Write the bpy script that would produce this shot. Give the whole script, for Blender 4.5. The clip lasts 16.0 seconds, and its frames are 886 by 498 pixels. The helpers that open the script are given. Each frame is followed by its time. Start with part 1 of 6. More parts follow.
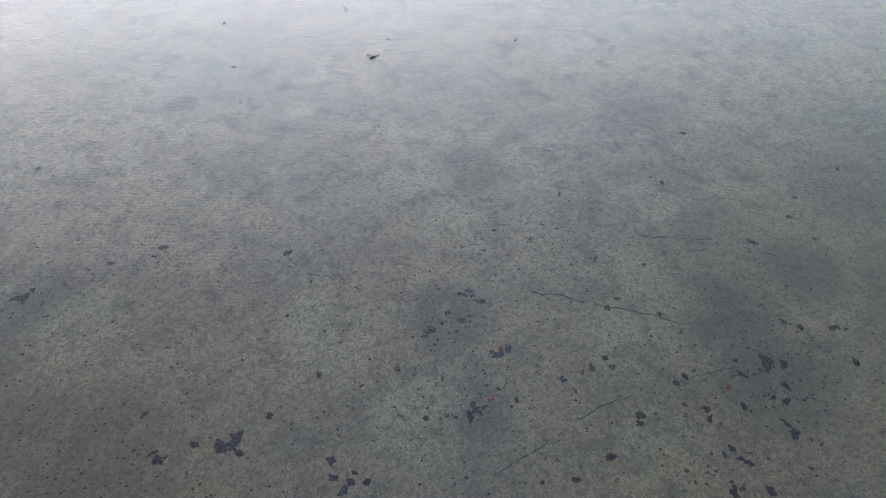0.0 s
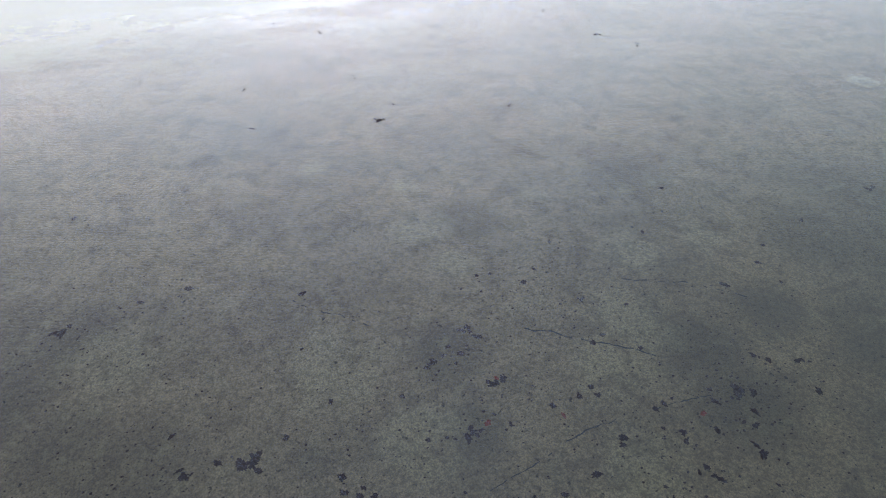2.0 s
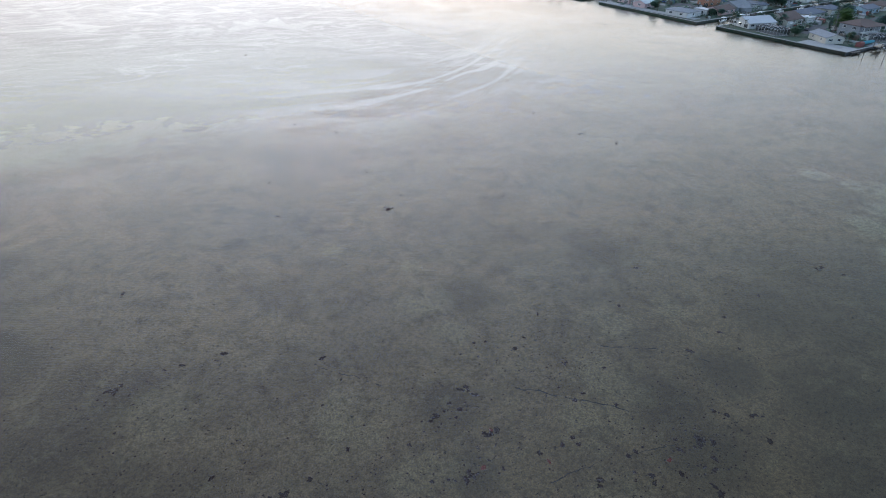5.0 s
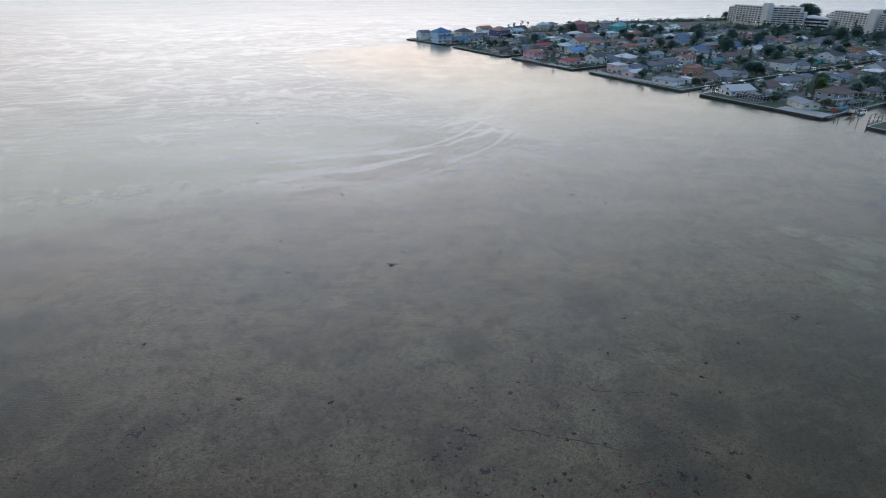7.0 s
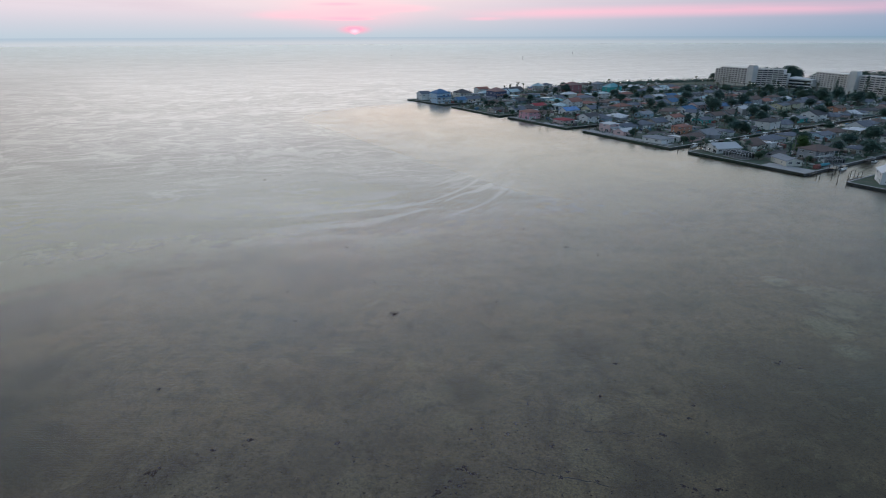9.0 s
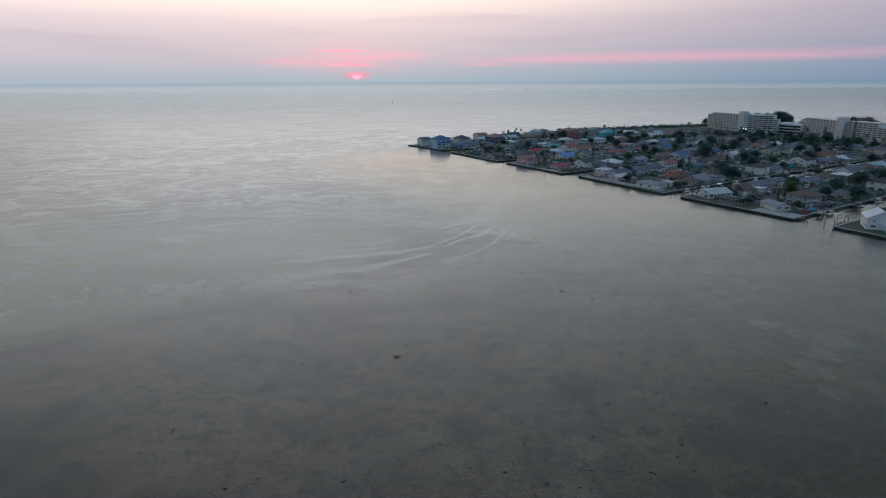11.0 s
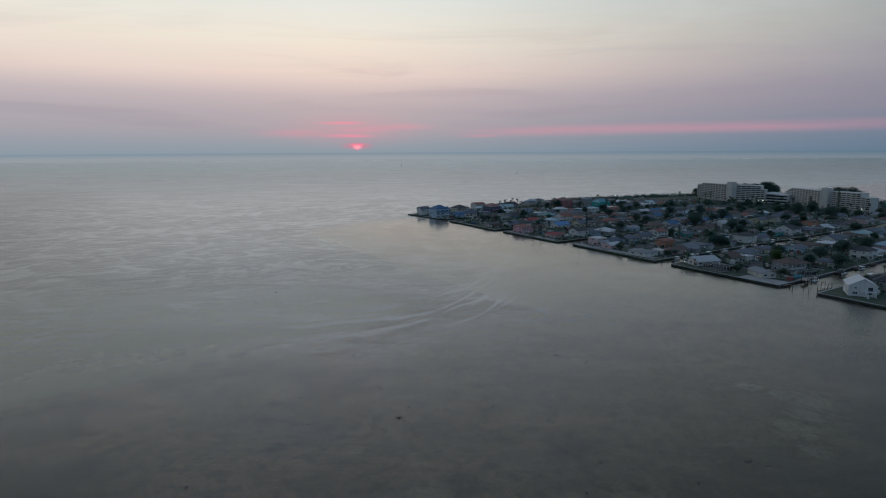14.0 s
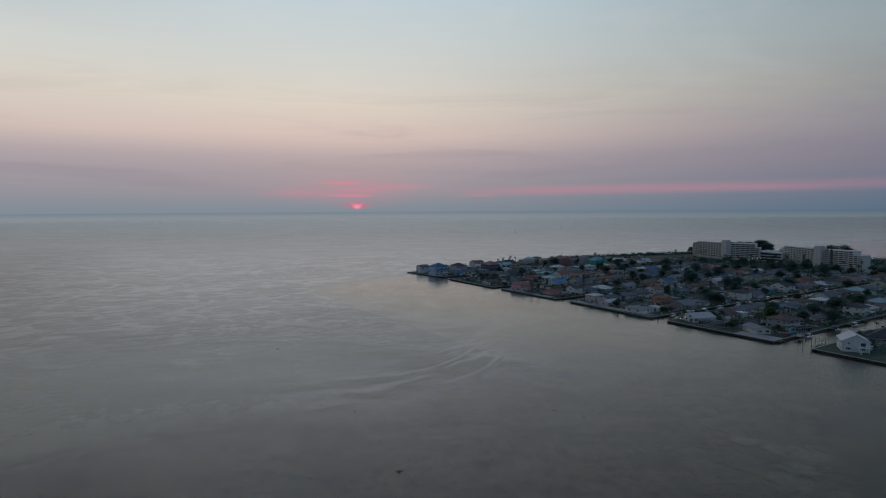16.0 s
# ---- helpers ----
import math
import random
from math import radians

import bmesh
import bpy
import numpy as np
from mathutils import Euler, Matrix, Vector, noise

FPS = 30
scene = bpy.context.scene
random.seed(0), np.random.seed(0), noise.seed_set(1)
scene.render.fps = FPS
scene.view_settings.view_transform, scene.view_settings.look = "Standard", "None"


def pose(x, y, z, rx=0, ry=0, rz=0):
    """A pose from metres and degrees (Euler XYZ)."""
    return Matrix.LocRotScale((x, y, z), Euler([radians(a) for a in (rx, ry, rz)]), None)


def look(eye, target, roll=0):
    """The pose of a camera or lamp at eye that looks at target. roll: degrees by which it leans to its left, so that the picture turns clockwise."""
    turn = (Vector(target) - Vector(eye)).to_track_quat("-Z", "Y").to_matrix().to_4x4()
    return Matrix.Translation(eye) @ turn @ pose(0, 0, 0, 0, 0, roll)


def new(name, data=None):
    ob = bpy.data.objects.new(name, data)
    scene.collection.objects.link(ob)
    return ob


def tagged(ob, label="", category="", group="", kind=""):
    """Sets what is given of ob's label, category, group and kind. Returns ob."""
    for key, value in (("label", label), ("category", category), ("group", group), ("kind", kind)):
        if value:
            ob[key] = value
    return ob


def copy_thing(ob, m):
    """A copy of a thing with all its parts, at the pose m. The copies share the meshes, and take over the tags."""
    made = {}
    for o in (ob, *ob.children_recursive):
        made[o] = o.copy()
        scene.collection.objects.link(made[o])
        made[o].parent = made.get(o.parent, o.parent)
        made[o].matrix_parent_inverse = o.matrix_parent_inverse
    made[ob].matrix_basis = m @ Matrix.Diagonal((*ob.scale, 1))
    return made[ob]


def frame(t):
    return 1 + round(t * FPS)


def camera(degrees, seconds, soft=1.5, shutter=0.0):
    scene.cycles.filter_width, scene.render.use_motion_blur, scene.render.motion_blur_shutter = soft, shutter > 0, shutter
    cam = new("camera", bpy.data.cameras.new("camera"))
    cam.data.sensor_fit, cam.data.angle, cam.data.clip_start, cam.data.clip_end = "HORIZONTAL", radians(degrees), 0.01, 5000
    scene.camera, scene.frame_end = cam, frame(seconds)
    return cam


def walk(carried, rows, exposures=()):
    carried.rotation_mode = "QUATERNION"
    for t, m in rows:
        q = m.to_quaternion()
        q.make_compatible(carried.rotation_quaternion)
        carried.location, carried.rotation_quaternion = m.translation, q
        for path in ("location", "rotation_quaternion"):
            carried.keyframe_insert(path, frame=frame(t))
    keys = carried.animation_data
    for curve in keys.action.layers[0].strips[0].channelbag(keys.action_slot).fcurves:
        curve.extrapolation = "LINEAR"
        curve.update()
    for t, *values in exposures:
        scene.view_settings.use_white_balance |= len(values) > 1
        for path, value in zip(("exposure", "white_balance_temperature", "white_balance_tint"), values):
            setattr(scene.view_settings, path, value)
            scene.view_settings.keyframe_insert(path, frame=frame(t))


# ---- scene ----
# the drone backs away, climbs and tilts up
cam = camera(75.17, 16.0, soft=1.0)
PATH = [
    (0, 10.650, 23.087, 52.461, -16.448, -45.669, 0.050),
    (0.5, 10.039, 21.499, 53.160, -16.590, -44.160, 0.248),
    (1, 9.516, 19.886, 54.082, -16.610, -42.722, 0.298),
    (1.5, 8.988, 18.208, 55.097, -16.600, -41.311, 0.281),
    (2, 8.392, 16.475, 56.109, -16.639, -39.855, 0.283),
    (2.5, 7.840, 14.694, 57.061, -16.614, -38.407, 0.312),
    (3, 7.240, 12.847, 57.892, -16.613, -36.868, 0.296),
    (5.5, 4.407, 3.035, 64.353, -16.354, -30.175, 0.129),
    (6, 3.958, 0.954, 65.141, -16.266, -28.627, -0.038),
    (6.5, 3.423, -1.067, 65.871, -16.272, -27.106, -0.160),
    (7, 2.696, -3.009, 66.540, -16.349, -25.654, -0.117),
    (7.5, 1.851, -4.909, 67.192, -16.347, -24.195, -0.182),
    (8, 1.120, -6.738, 67.831, -16.411, -22.791, -0.143),
    (8.5, 0.583, -8.571, 68.439, -16.452, -21.502, -0.137),
    (9, 0.310, -10.420, 69.068, -16.445, -20.332, -0.182),
    (11.5, -2.411, -19.320, 74.022, -16.449, -15.254, -0.340),
    (12, -3.005, -21.122, 74.513, -16.486, -14.169, -0.345),
    (12.5, -3.567, -22.977, 74.955, -16.535, -13.093, -0.251),
    (13, -4.290, -24.805, 75.356, -16.565, -12.003, -0.295),
    (13.5, -4.966, -26.693, 75.744, -16.599, -10.910, -0.263),
    (14, -5.597, -28.634, 76.056, -16.639, -9.646, -0.285),
    (14.5, -6.237, -30.590, 76.266, -16.694, -8.331, -0.301),
    (15, -6.948, -32.400, 76.349, -16.724, -6.956, -0.315),
    (15.5, -7.573, -34.212, 76.368, -16.747, -5.526, -0.324),
    (16, -8.082, -36.085, 76.364, -16.783, -3.839, -0.329),
]


def aim(x, y, z, yaw, pitch, roll):
    """Yaw to the left of +y, pitch up and roll, in degrees."""
    a, b = radians(yaw), radians(pitch)
    eye = Vector((x, y, z))
    return look(eye, eye + Vector((-math.sin(a) * math.cos(b), math.cos(a) * math.cos(b), math.sin(b))), roll)


# seconds, stops, kelvin, tint
EXPOSURE = [(0, 2.65, 6230, 16), (3, 2.08, 6290, 15), (5.5, 1.65, 6350, 14.5), (7, 1.38, 6400, 14), (9, 0.97, 6480, 13), (11.5, 0.53, 6380, 11.5), (13, 0.22, 6290, 10), (14.5, -0.09, 6260, 10.5), (16, -0.3, 6280, 12)]
walk(cam, [(t, aim(*row)) for t, *row in PATH], EXPOSURE)

# ---- sky and sun ----
SUN_AZ = radians(8.35)     # to the right of +y
SUN_EL = radians(0.75)


class Nodes:
    """Short hand for node trees."""

    def __init__(self, tree):
        self.t = tree
        tree.nodes.clear()

    def node(self, kind, ins=None):
        n = self.t.nodes.new(kind)
        for k, v in (ins or {}).items():
            self.put(n.inputs[k], v)
        return n

    def put(self, socket, v):
        if isinstance(v, bpy.types.NodeSocket):
            self.t.links.new(v, socket)
        elif isinstance(v, bpy.types.Node):
            self.t.links.new(v.outputs[0], socket)
        else:
            socket.default_value = v

    def math(self, op, a, b=0.0, c=None, clamp=False):
        n = self.t.nodes.new("ShaderNodeMath")
        n.operation, n.use_clamp = op, clamp
        self.put(n.inputs[0], a)
        self.put(n.inputs[1], b)
        if c is not None:
            self.put(n.inputs[2], c)
        return n.outputs[0]

    def vmath(self, op, a, b=(0, 0, 0)):
        n = self.t.nodes.new("ShaderNodeVectorMath")
        n.operation = op
        self.put(n.inputs[0], a)
        self.put(n.inputs[1], b)
        return n.outputs[0]

    def mix(self, f, a, b, mode="MIX"):
        n = self.t.nodes.new("ShaderNodeMix")
        n.data_type, n.blend_type, n.clamp_factor = "RGBA", mode, True
        self.put(n.inputs[0], f)
        for s, v in ((n.inputs[6], a), (n.inputs[7], b)):
            self.put(s, (*v, 1) if isinstance(v, tuple) and len(v) == 3 else v)
        return n.outputs[2]

    def ramp(self, f, stops, smooth=False):
        n = self.t.nodes.new("ShaderNodeValToRGB")
        n.color_ramp.interpolation = "EASE" if smooth else "LINEAR"
        el = n.color_ramp.elements
        while len(el) < len(stops):
            el.new(0.5)
        for e, (at, c) in zip(el, stops):
            e.position = at
            e.color = (c, c, c, 1) if isinstance(c, (int, float)) else (*c, 1)
        self.put(n.inputs[0], f)
        return n.outputs[0]

    def band(self, f, lo, hi, a=0.0, b=1.0):
        n = self.t.nodes.new("ShaderNodeMapRange")
        n.interpolation_type = "SMOOTHSTEP"
        for i, v in enumerate((f, lo, hi, a, b)):
            self.put(n.inputs[i], v)
        return n.outputs[0]

    def noise(self, vec, scale, detail=3.0, rough=0.55, distort=0.0):
        n = self.node("ShaderNodeTexNoise", ins={"Scale": scale, "Detail": detail, "Roughness": rough, "Distortion": distort})
        self.put(n.inputs["Vector"], vec)
        return n.outputs[0]

    def stretch(self, vec, scale, turn=0.0):
        """Turn about z, then scale."""
        n = self.node("ShaderNodeMapping", {"Rotation": (0, 0, radians(turn))})
        self.put(n.inputs["Vector"], vec)
        return self.vmath("MULTIPLY", n.outputs[0], scale)


def rgb(r, g, b):
    """Linear colour of a display colour of 0 to 255."""
    return tuple(((c / 255 + 0.055) / 1.055) ** 2.4 if c > 10 else c / 255 / 12.92 for c in (r, g, b))


world = bpy.data.worlds.new("dusk_sky")
scene.world = world
world.use_nodes = True
N = Nodes(world.node_tree)
way = N.node("ShaderNodeTexCoord").outputs["Generated"]
sep = N.node("ShaderNodeSeparateXYZ", ins={0: way})
elev = N.math("MULTIPLY", N.math("ARCSINE", sep.outputs[2]), 180 / math.pi)
azim = N.math("MULTIPLY", N.math("ARCTAN2", sep.outputs[0], sep.outputs[1]), 180 / math.pi)
from_sun = N.math("SUBTRACT", azim, math.degrees(SUN_AZ))
up = N.math("DIVIDE", elev, 90.0, clamp=True)
west = N.ramp(up, [
    (0.0, rgb(142, 154, 162)), (0.011, rgb(153, 157, 164)), (0.024, rgb(168, 162, 168)), (0.042, rgb(178, 169, 173)),
    (0.058, rgb(194, 180, 181)), (0.08, rgb(230, 209, 197)), (0.115, rgb(238, 227, 209)), (0.16, rgb(226, 229, 221)),
    (0.22, rgb(204, 219, 222)), (0.3, rgb(204, 213, 232)), (0.4, rgb(192, 204, 228)), (0.52, rgb(164, 173, 186)), (0.66, rgb(112, 132, 158)), (1.0, rgb(82, 114, 152))])
away = N.ramp(up, [
    (0.0, rgb(88, 112, 134)), (0.02, rgb(106, 120, 140)), (0.045, rgb(128, 126, 142)), (0.08, rgb(122, 128, 142)), (0.115, rgb(132, 140, 144)),
    (0.17, rgb(146, 164, 170)), (0.22, rgb(152, 176, 184)), (0.3, rgb(130, 156, 172)), (0.4, rgb(118, 147, 166)), (0.6, rgb(94, 128, 162)), (1.0, rgb(82, 114, 152))])
side = N.band(N.math("ABSOLUTE", N.math("ADD", from_sun, 17.0)), 12.0, 84.0)
sky = N.mix(side, west, away)
# high up, the sky dims away from the sunset
glow_off = N.band(N.math("ABSOLUTE", N.math("SUBTRACT", from_sun, 5.0)), 12.0, 50.0, 1.12, 0.5)
high = N.math("MULTIPLY", N.band(elev, 13.0, 25.0), N.band(elev, 88.0, 60.0))
sky = N.vmath("MULTIPLY", sky, N.node("ShaderNodeCombineXYZ", {i: N.math("ADD", 1.0, N.math("MULTIPLY", high, N.math("SUBTRACT", glow_off, 1.0))) for i in range(3)}).outputs[0])
# the dusk behind is bluer
sky = N.mix(N.band(N.math("ABSOLUTE", from_sun), 80.0, 140.0), sky, N.vmath("MULTIPLY", sky, (0.8, 1.0, 1.22)))
# veils of thin cloud, long in azimuth and thin in elevation
flat = N.node("ShaderNodeCombineXYZ", {0: N.math("MULTIPLY", azim, 0.03), 1: N.math("MULTIPLY", elev, 0.42), 2: 3.7}).outputs[0]
streak = N.noise(flat, 1.0, 5.0, 0.6, 0.9)
low = N.math("MULTIPLY", N.band(elev, 0.6, 3.0), N.band(elev, 15.0, 6.0))
sky = N.mix(N.math("MULTIPLY", N.band(streak, 0.48, 0.74), N.math("MULTIPLY", low, 0.3)), sky, rgb(152, 142, 154))
haze = N.noise(N.node("ShaderNodeCombineXYZ", {0: N.math("MULTIPLY", azim, 0.05), 1: N.math("MULTIPLY", elev, 0.16), 2: 8.2}).outputs[0], 1.0, 5.0, 0.6, 0.6)
sky = N.mix(N.math("MULTIPLY", N.band(haze, 0.42, 0.75), N.math("MULTIPLY", N.band(elev, 4.0, 16.0), 0.22)), sky, rgb(236, 236, 232))
# one long pink bank to the right of the sun, low
fray = N.band(N.noise(flat, 2.2, 4.0), 0.25, 0.6, 0.45, 1.0)
bank = N.math("MULTIPLY", N.band(N.math("ABSOLUTE", N.math("SUBTRACT", N.math("SUBTRACT", elev, 1.85), N.math("MULTIPLY", N.band(from_sun, 6.0, 34.0), 0.15))), 0.75, 0.0),
              N.math("MULTIPLY", N.band(from_sun, 6.0, 19.0), N.band(from_sun, 60.0, 34.0)))
sky = N.mix(N.math("MULTIPLY", N.math("MULTIPLY", bank, fray), 0.5), sky, rgb(208, 148, 162))
# the glow round the sun, two lit streaks over it, and its reddened lower edge below the cloud
above = N.math("SUBTRACT", elev, math.degrees(SUN_EL))


def ellipse(x0, y0, rx, ry):
    a = N.math("DIVIDE", N.math("SUBTRACT", from_sun, x0), rx)
    b = N.math("DIVIDE", N.math("SUBTRACT", above, y0), ry)
    return N.band(N.math("SQRT", N.math("ADD", N.math("MULTIPLY", a, a), N.math("MULTIPLY", b, b))), 1.0, 0.0)


sky = N.mix(N.math("MULTIPLY", ellipse(-0.5, 1.3, 9.0, 2.2), 0.22), sky, rgb(226, 138, 160))
for x0, y0, rx, ry, f in ((-1.5, 1.95, 3.4, 0.2, 0.55), (-1.0, 2.02, 2.2, 0.1, 0.35), (-0.9, 0.76, 3.6, 0.26, 0.55), (0.2, 0.7, 2.0, 0.12, 0.4), (4.5, 1.6, 4.5, 0.45, 0.22), (0.5, 1.3, 4.0, 0.5, 0.2), (-6.0, 1.0, 5.0, 0.6, 0.2), (12.0, 0.7, 3.0, 0.25, 0.2)):
    sky = N.mix(N.math("MULTIPLY", ellipse(x0, y0, rx, ry), f), sky, rgb(246, 138, 160))
wedge = N.math("MULTIPLY", N.band(N.math("SUBTRACT", N.math("ABSOLUTE", from_sun), N.math("MULTIPLY", N.math("ADD", above, 0.66), 1.05)), 0.2, -0.25),
               N.band(N.math("ABSOLUTE", N.math("ADD", above, 0.32)), 0.4, 0.2))
sky = N.mix(N.math("MULTIPLY", ellipse(0.0, -0.2, 2.0, 0.5), 0.6), sky, rgb(226, 112, 140))
sky = N.mix(N.math("MULTIPLY", wedge, 0.85), sky, rgb(255, 132, 156))
sky = N.mix(N.math("MULTIPLY", ellipse(0.0, -0.34, 0.62, 0.3), 0.9), sky, rgb(255, 176, 186))
# far sea below the horizon line
far_sea = N.mix(N.band(elev, -0.12, -0.6), N.mix(side, rgb(132, 146, 156), rgb(85, 111, 129)), N.mix(side, rgb(150, 156, 160), rgb(106, 122, 133)))
sky = N.mix(N.band(elev, -0.08, -0.12), sky, far_sea)
nishita = N.node("ShaderNodeTexSky")
nishita.sky_type, nishita.sun_disc, nishita.sun_elevation, nishita.sun_rotation, nishita.dust_density = "NISHITA", False, SUN_EL, SUN_AZ, 3.0
lit = N.mix(1.0, sky, N.mix(1.0, nishita.outputs[0], (0.006, 0.006, 0.006), "MULTIPLY"), "ADD")
N.node("ShaderNodeOutputWorld", ins={"Surface": N.node("ShaderNodeBackground", ins={"Color": lit, "Strength": 1.0}).outputs[0]})

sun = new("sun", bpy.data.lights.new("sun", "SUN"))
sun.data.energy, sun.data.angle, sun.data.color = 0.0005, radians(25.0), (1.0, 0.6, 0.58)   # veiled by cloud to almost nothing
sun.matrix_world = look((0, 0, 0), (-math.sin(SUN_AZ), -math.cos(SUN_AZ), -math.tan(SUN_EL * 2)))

# ---- materials ----
PLAN = 1.35     # the plan of sea and island is drawn in units of 1.35 m


def material(name):
    m = bpy.data.materials.new(name)
    m.use_nodes = True
    n = Nodes(m.node_tree)
    n.at = n.node("ShaderNodeNewGeometry").outputs["Position"]
    return m, n


def finish(n, shader, bump=None, strength=0.3, distance=0.02):
    if bump is not None:
        b = n.node("ShaderNodeBump", {"Strength": strength, "Distance": distance, "Height": bump})
        n.put(shader.inputs["Normal"], b.outputs[0])
    n.node("ShaderNodeOutputMaterial", {"Surface": shader.outputs[0]})


def surface(name, colour, rough=0.7, vary=0.2, grain=3.0, stain=0.15, bump=0.3, metal=0.0, by_object=0.0, streaks=0.0):
    """A weathered opaque surface: fine grain, larger stains and a little relief."""
    m, n = material(name)
    fine, broad = n.noise(n.at, grain, 4.0), n.noise(n.at, grain * 0.13, 3.0)
    c = n.mix(n.math("MULTIPLY", n.band(fine, 0.3, 0.7), vary), colour, tuple(v * 0.55 for v in colour))
    c = n.mix(n.math("MULTIPLY", n.band(broad, 0.45, 0.75), stain), c, tuple(v * 0.5 for v in colour))
    if streaks:
        run = n.noise(n.stretch(n.at, (1.2, 1.2, 0.12)), 1.0, 3.0)
        c = n.mix(n.math("MULTIPLY", n.band(run, 0.5, 0.75), streaks), c, tuple(v * 0.45 for v in colour))
    if by_object:
        rnd = n.node("ShaderNodeObjectInfo").outputs["Random"]
        c = n.mix(n.math("MULTIPLY", rnd, by_object), c, tuple(v * 0.35 for v in colour))
    s = n.node("ShaderNodeBsdfPrincipled", {"Base Color": c, "Roughness": n.band(fine, 0.2, 0.8, max(rough - 0.1, 0.03), min(rough + 0.1, 1.0)), "Metallic": metal})
    finish(n, s, fine, bump, 0.03)
    return m


def roofing(name, colour, tile=0.0):
    """Shingles or barrel tiles: courses, blotches and dark algae runs."""
    m, n = material(name)
    fine, broad = n.noise(n.at, 5.0, 3.0), n.noise(n.at, 0.5, 4.0)
    rnd = n.node("ShaderNodeObjectInfo").outputs["Random"]
    w = n.node("ShaderNodeTexWave", {"Vector": n.stretch(n.at, (0.0, 0.0, 1.0)), "Scale": 3.0 + tile, "Distortion": 0.6, "Detail": 2.0})
    w.bands_direction = "Z"
    c = n.mix(n.math("MULTIPLY", n.band(fine, 0.3, 0.7), 0.4), colour, tuple(v * 0.55 for v in colour))
    c = n.mix(n.math("MULTIPLY", n.band(broad, 0.45, 0.7), 0.4), c, tuple(v * 0.6 for v in colour))
    c = n.mix(n.math("MULTIPLY", n.band(w.outputs[1], 0.75, 1.0), 0.25), c, tuple(v * 0.4 for v in colour))
    c = n.mix(n.math("MULTIPLY", rnd, 0.3), c, tuple(v * 0.45 for v in colour))
    s = n.node("ShaderNodeBsdfPrincipled", {"Base Color": c, "Roughness": 0.8})
    finish(n, s, w.outputs[1], 0.4, 0.03)
    return m


WALLS = {
    "white": surface("paint_white", (0.607, 0.607, 0.59), 0.6, 0.1, 2.0, 0.15, streaks=0.2),
    "cream": surface("paint_cream", (0.56, 0.53, 0.46), 0.6, 0.1, 2.0, 0.15, streaks=0.2),
    "yellow": surface("paint_yellow", (0.52, 0.49, 0.35), 0.6, 0.1, 2.0, 0.15, streaks=0.2),
    "pink": surface("paint_pink", (0.58, 0.3, 0.34), 0.6, 0.1, 2.0, 0.15, streaks=0.15),
    "pale_pink": surface("paint_pale_pink", (0.574, 0.41, 0.394), 0.6, 0.1, 2.0, 0.15, streaks=0.15),
    "blue": surface("paint_blue", (0.36, 0.5, 0.6), 0.6, 0.1, 2.0, 0.15, streaks=0.15),
    "navy": surface("paint_navy", (0.0574, 0.082, 0.164), 0.6, 0.1, 2.0, 0.15, streaks=0.15),
    "teal": surface("paint_teal", (0.041, 0.369, 0.344), 0.6, 0.1, 2.0, 0.15, streaks=0.15),
    "orange": surface("paint_orange", (0.42, 0.2, 0.13), 0.6, 0.1, 2.0, 0.15, streaks=0.15),
    "terracotta": surface("paint_terracotta", (0.451, 0.164, 0.0984), 0.6, 0.1, 2.0, 0.15, streaks=0.15),
    "red": surface("paint_red", (0.36, 0.13, 0.14), 0.6, 0.1, 2.0, 0.15, streaks=0.15),
    "grey": surface("paint_grey", (0.29, 0.31, 0.33), 0.6, 0.1, 2.0, 0.15, streaks=0.2),
    "tan": surface("paint_tan", (0.36, 0.32, 0.28), 0.6, 0.1, 2.0, 0.15, streaks=0.2),
}
ROOFS = {
    "grey": roofing("shingle_grey", (0.14, 0.162, 0.2)), "brown": roofing("shingle_brown", (0.15, 0.1, 0.085)),
    "dark": roofing("shingle_dark", (0.0675, 0.0675, 0.075)), "pale": roofing("shingle_pale", (0.26, 0.275, 0.295)),
    "white": surface("roof_white", (0.56, 0.58, 0.6), 0.5, 0.12, 2.0, 0.2, by_object=0.45),
    "terracotta": roofing("tile_terracotta", (0.33, 0.135, 0.1), 3.0), "red": roofing("metal_red", (0.4, 0.05, 0.06), 1.0),
    "blue": surface("metal_blue", (0.03, 0.2, 0.48), 0.4, 0.15, 2.0, 0.2), "slate_blue": roofing("metal_slate_blue", (0.06, 0.175, 0.32)),
    "teal": surface("metal_teal", (0.0375, 0.315, 0.345), 0.45, 0.15, 2.0, 0.2, by_object=0.2), "pink": roofing("tile_pink", (0.338, 0.188, 0.165), 3.0),
    "aqua": surface("metal_aqua", (0.262, 0.413, 0.45), 0.45, 0.15, 2.0, 0.2, by_object=0.3),
}
TRIM = surface("trim_white", (0.75, 0.75, 0.74), 0.5, 0.1, 3.0, 0.1)
CONCRETE = surface("concrete", (0.36, 0.355, 0.345), 0.85, 0.35, 2.5, 0.4, streaks=0.35)
WET_WALL = surface("seawall_concrete", (0.15, 0.152, 0.15), 0.8, 0.5, 2.0, 0.5, streaks=0.6)
APT = surface("stucco_apartment", (0.62, 0.6, 0.56), 0.75, 0.12, 1.0, 0.2, streaks=0.25)
ASPHALT = surface("asphalt", (0.065, 0.066, 0.072), 0.85, 0.3, 3.0, 0.35)
DRIVE = surface("driveway", (0.24, 0.235, 0.23), 0.85, 0.3, 1.5, 0.35, by_object=0.3)
TIMBER = surface("weathered_timber", (0.14, 0.12, 0.1), 0.85, 0.4, 3.0, 0.3, by_object=0.3)
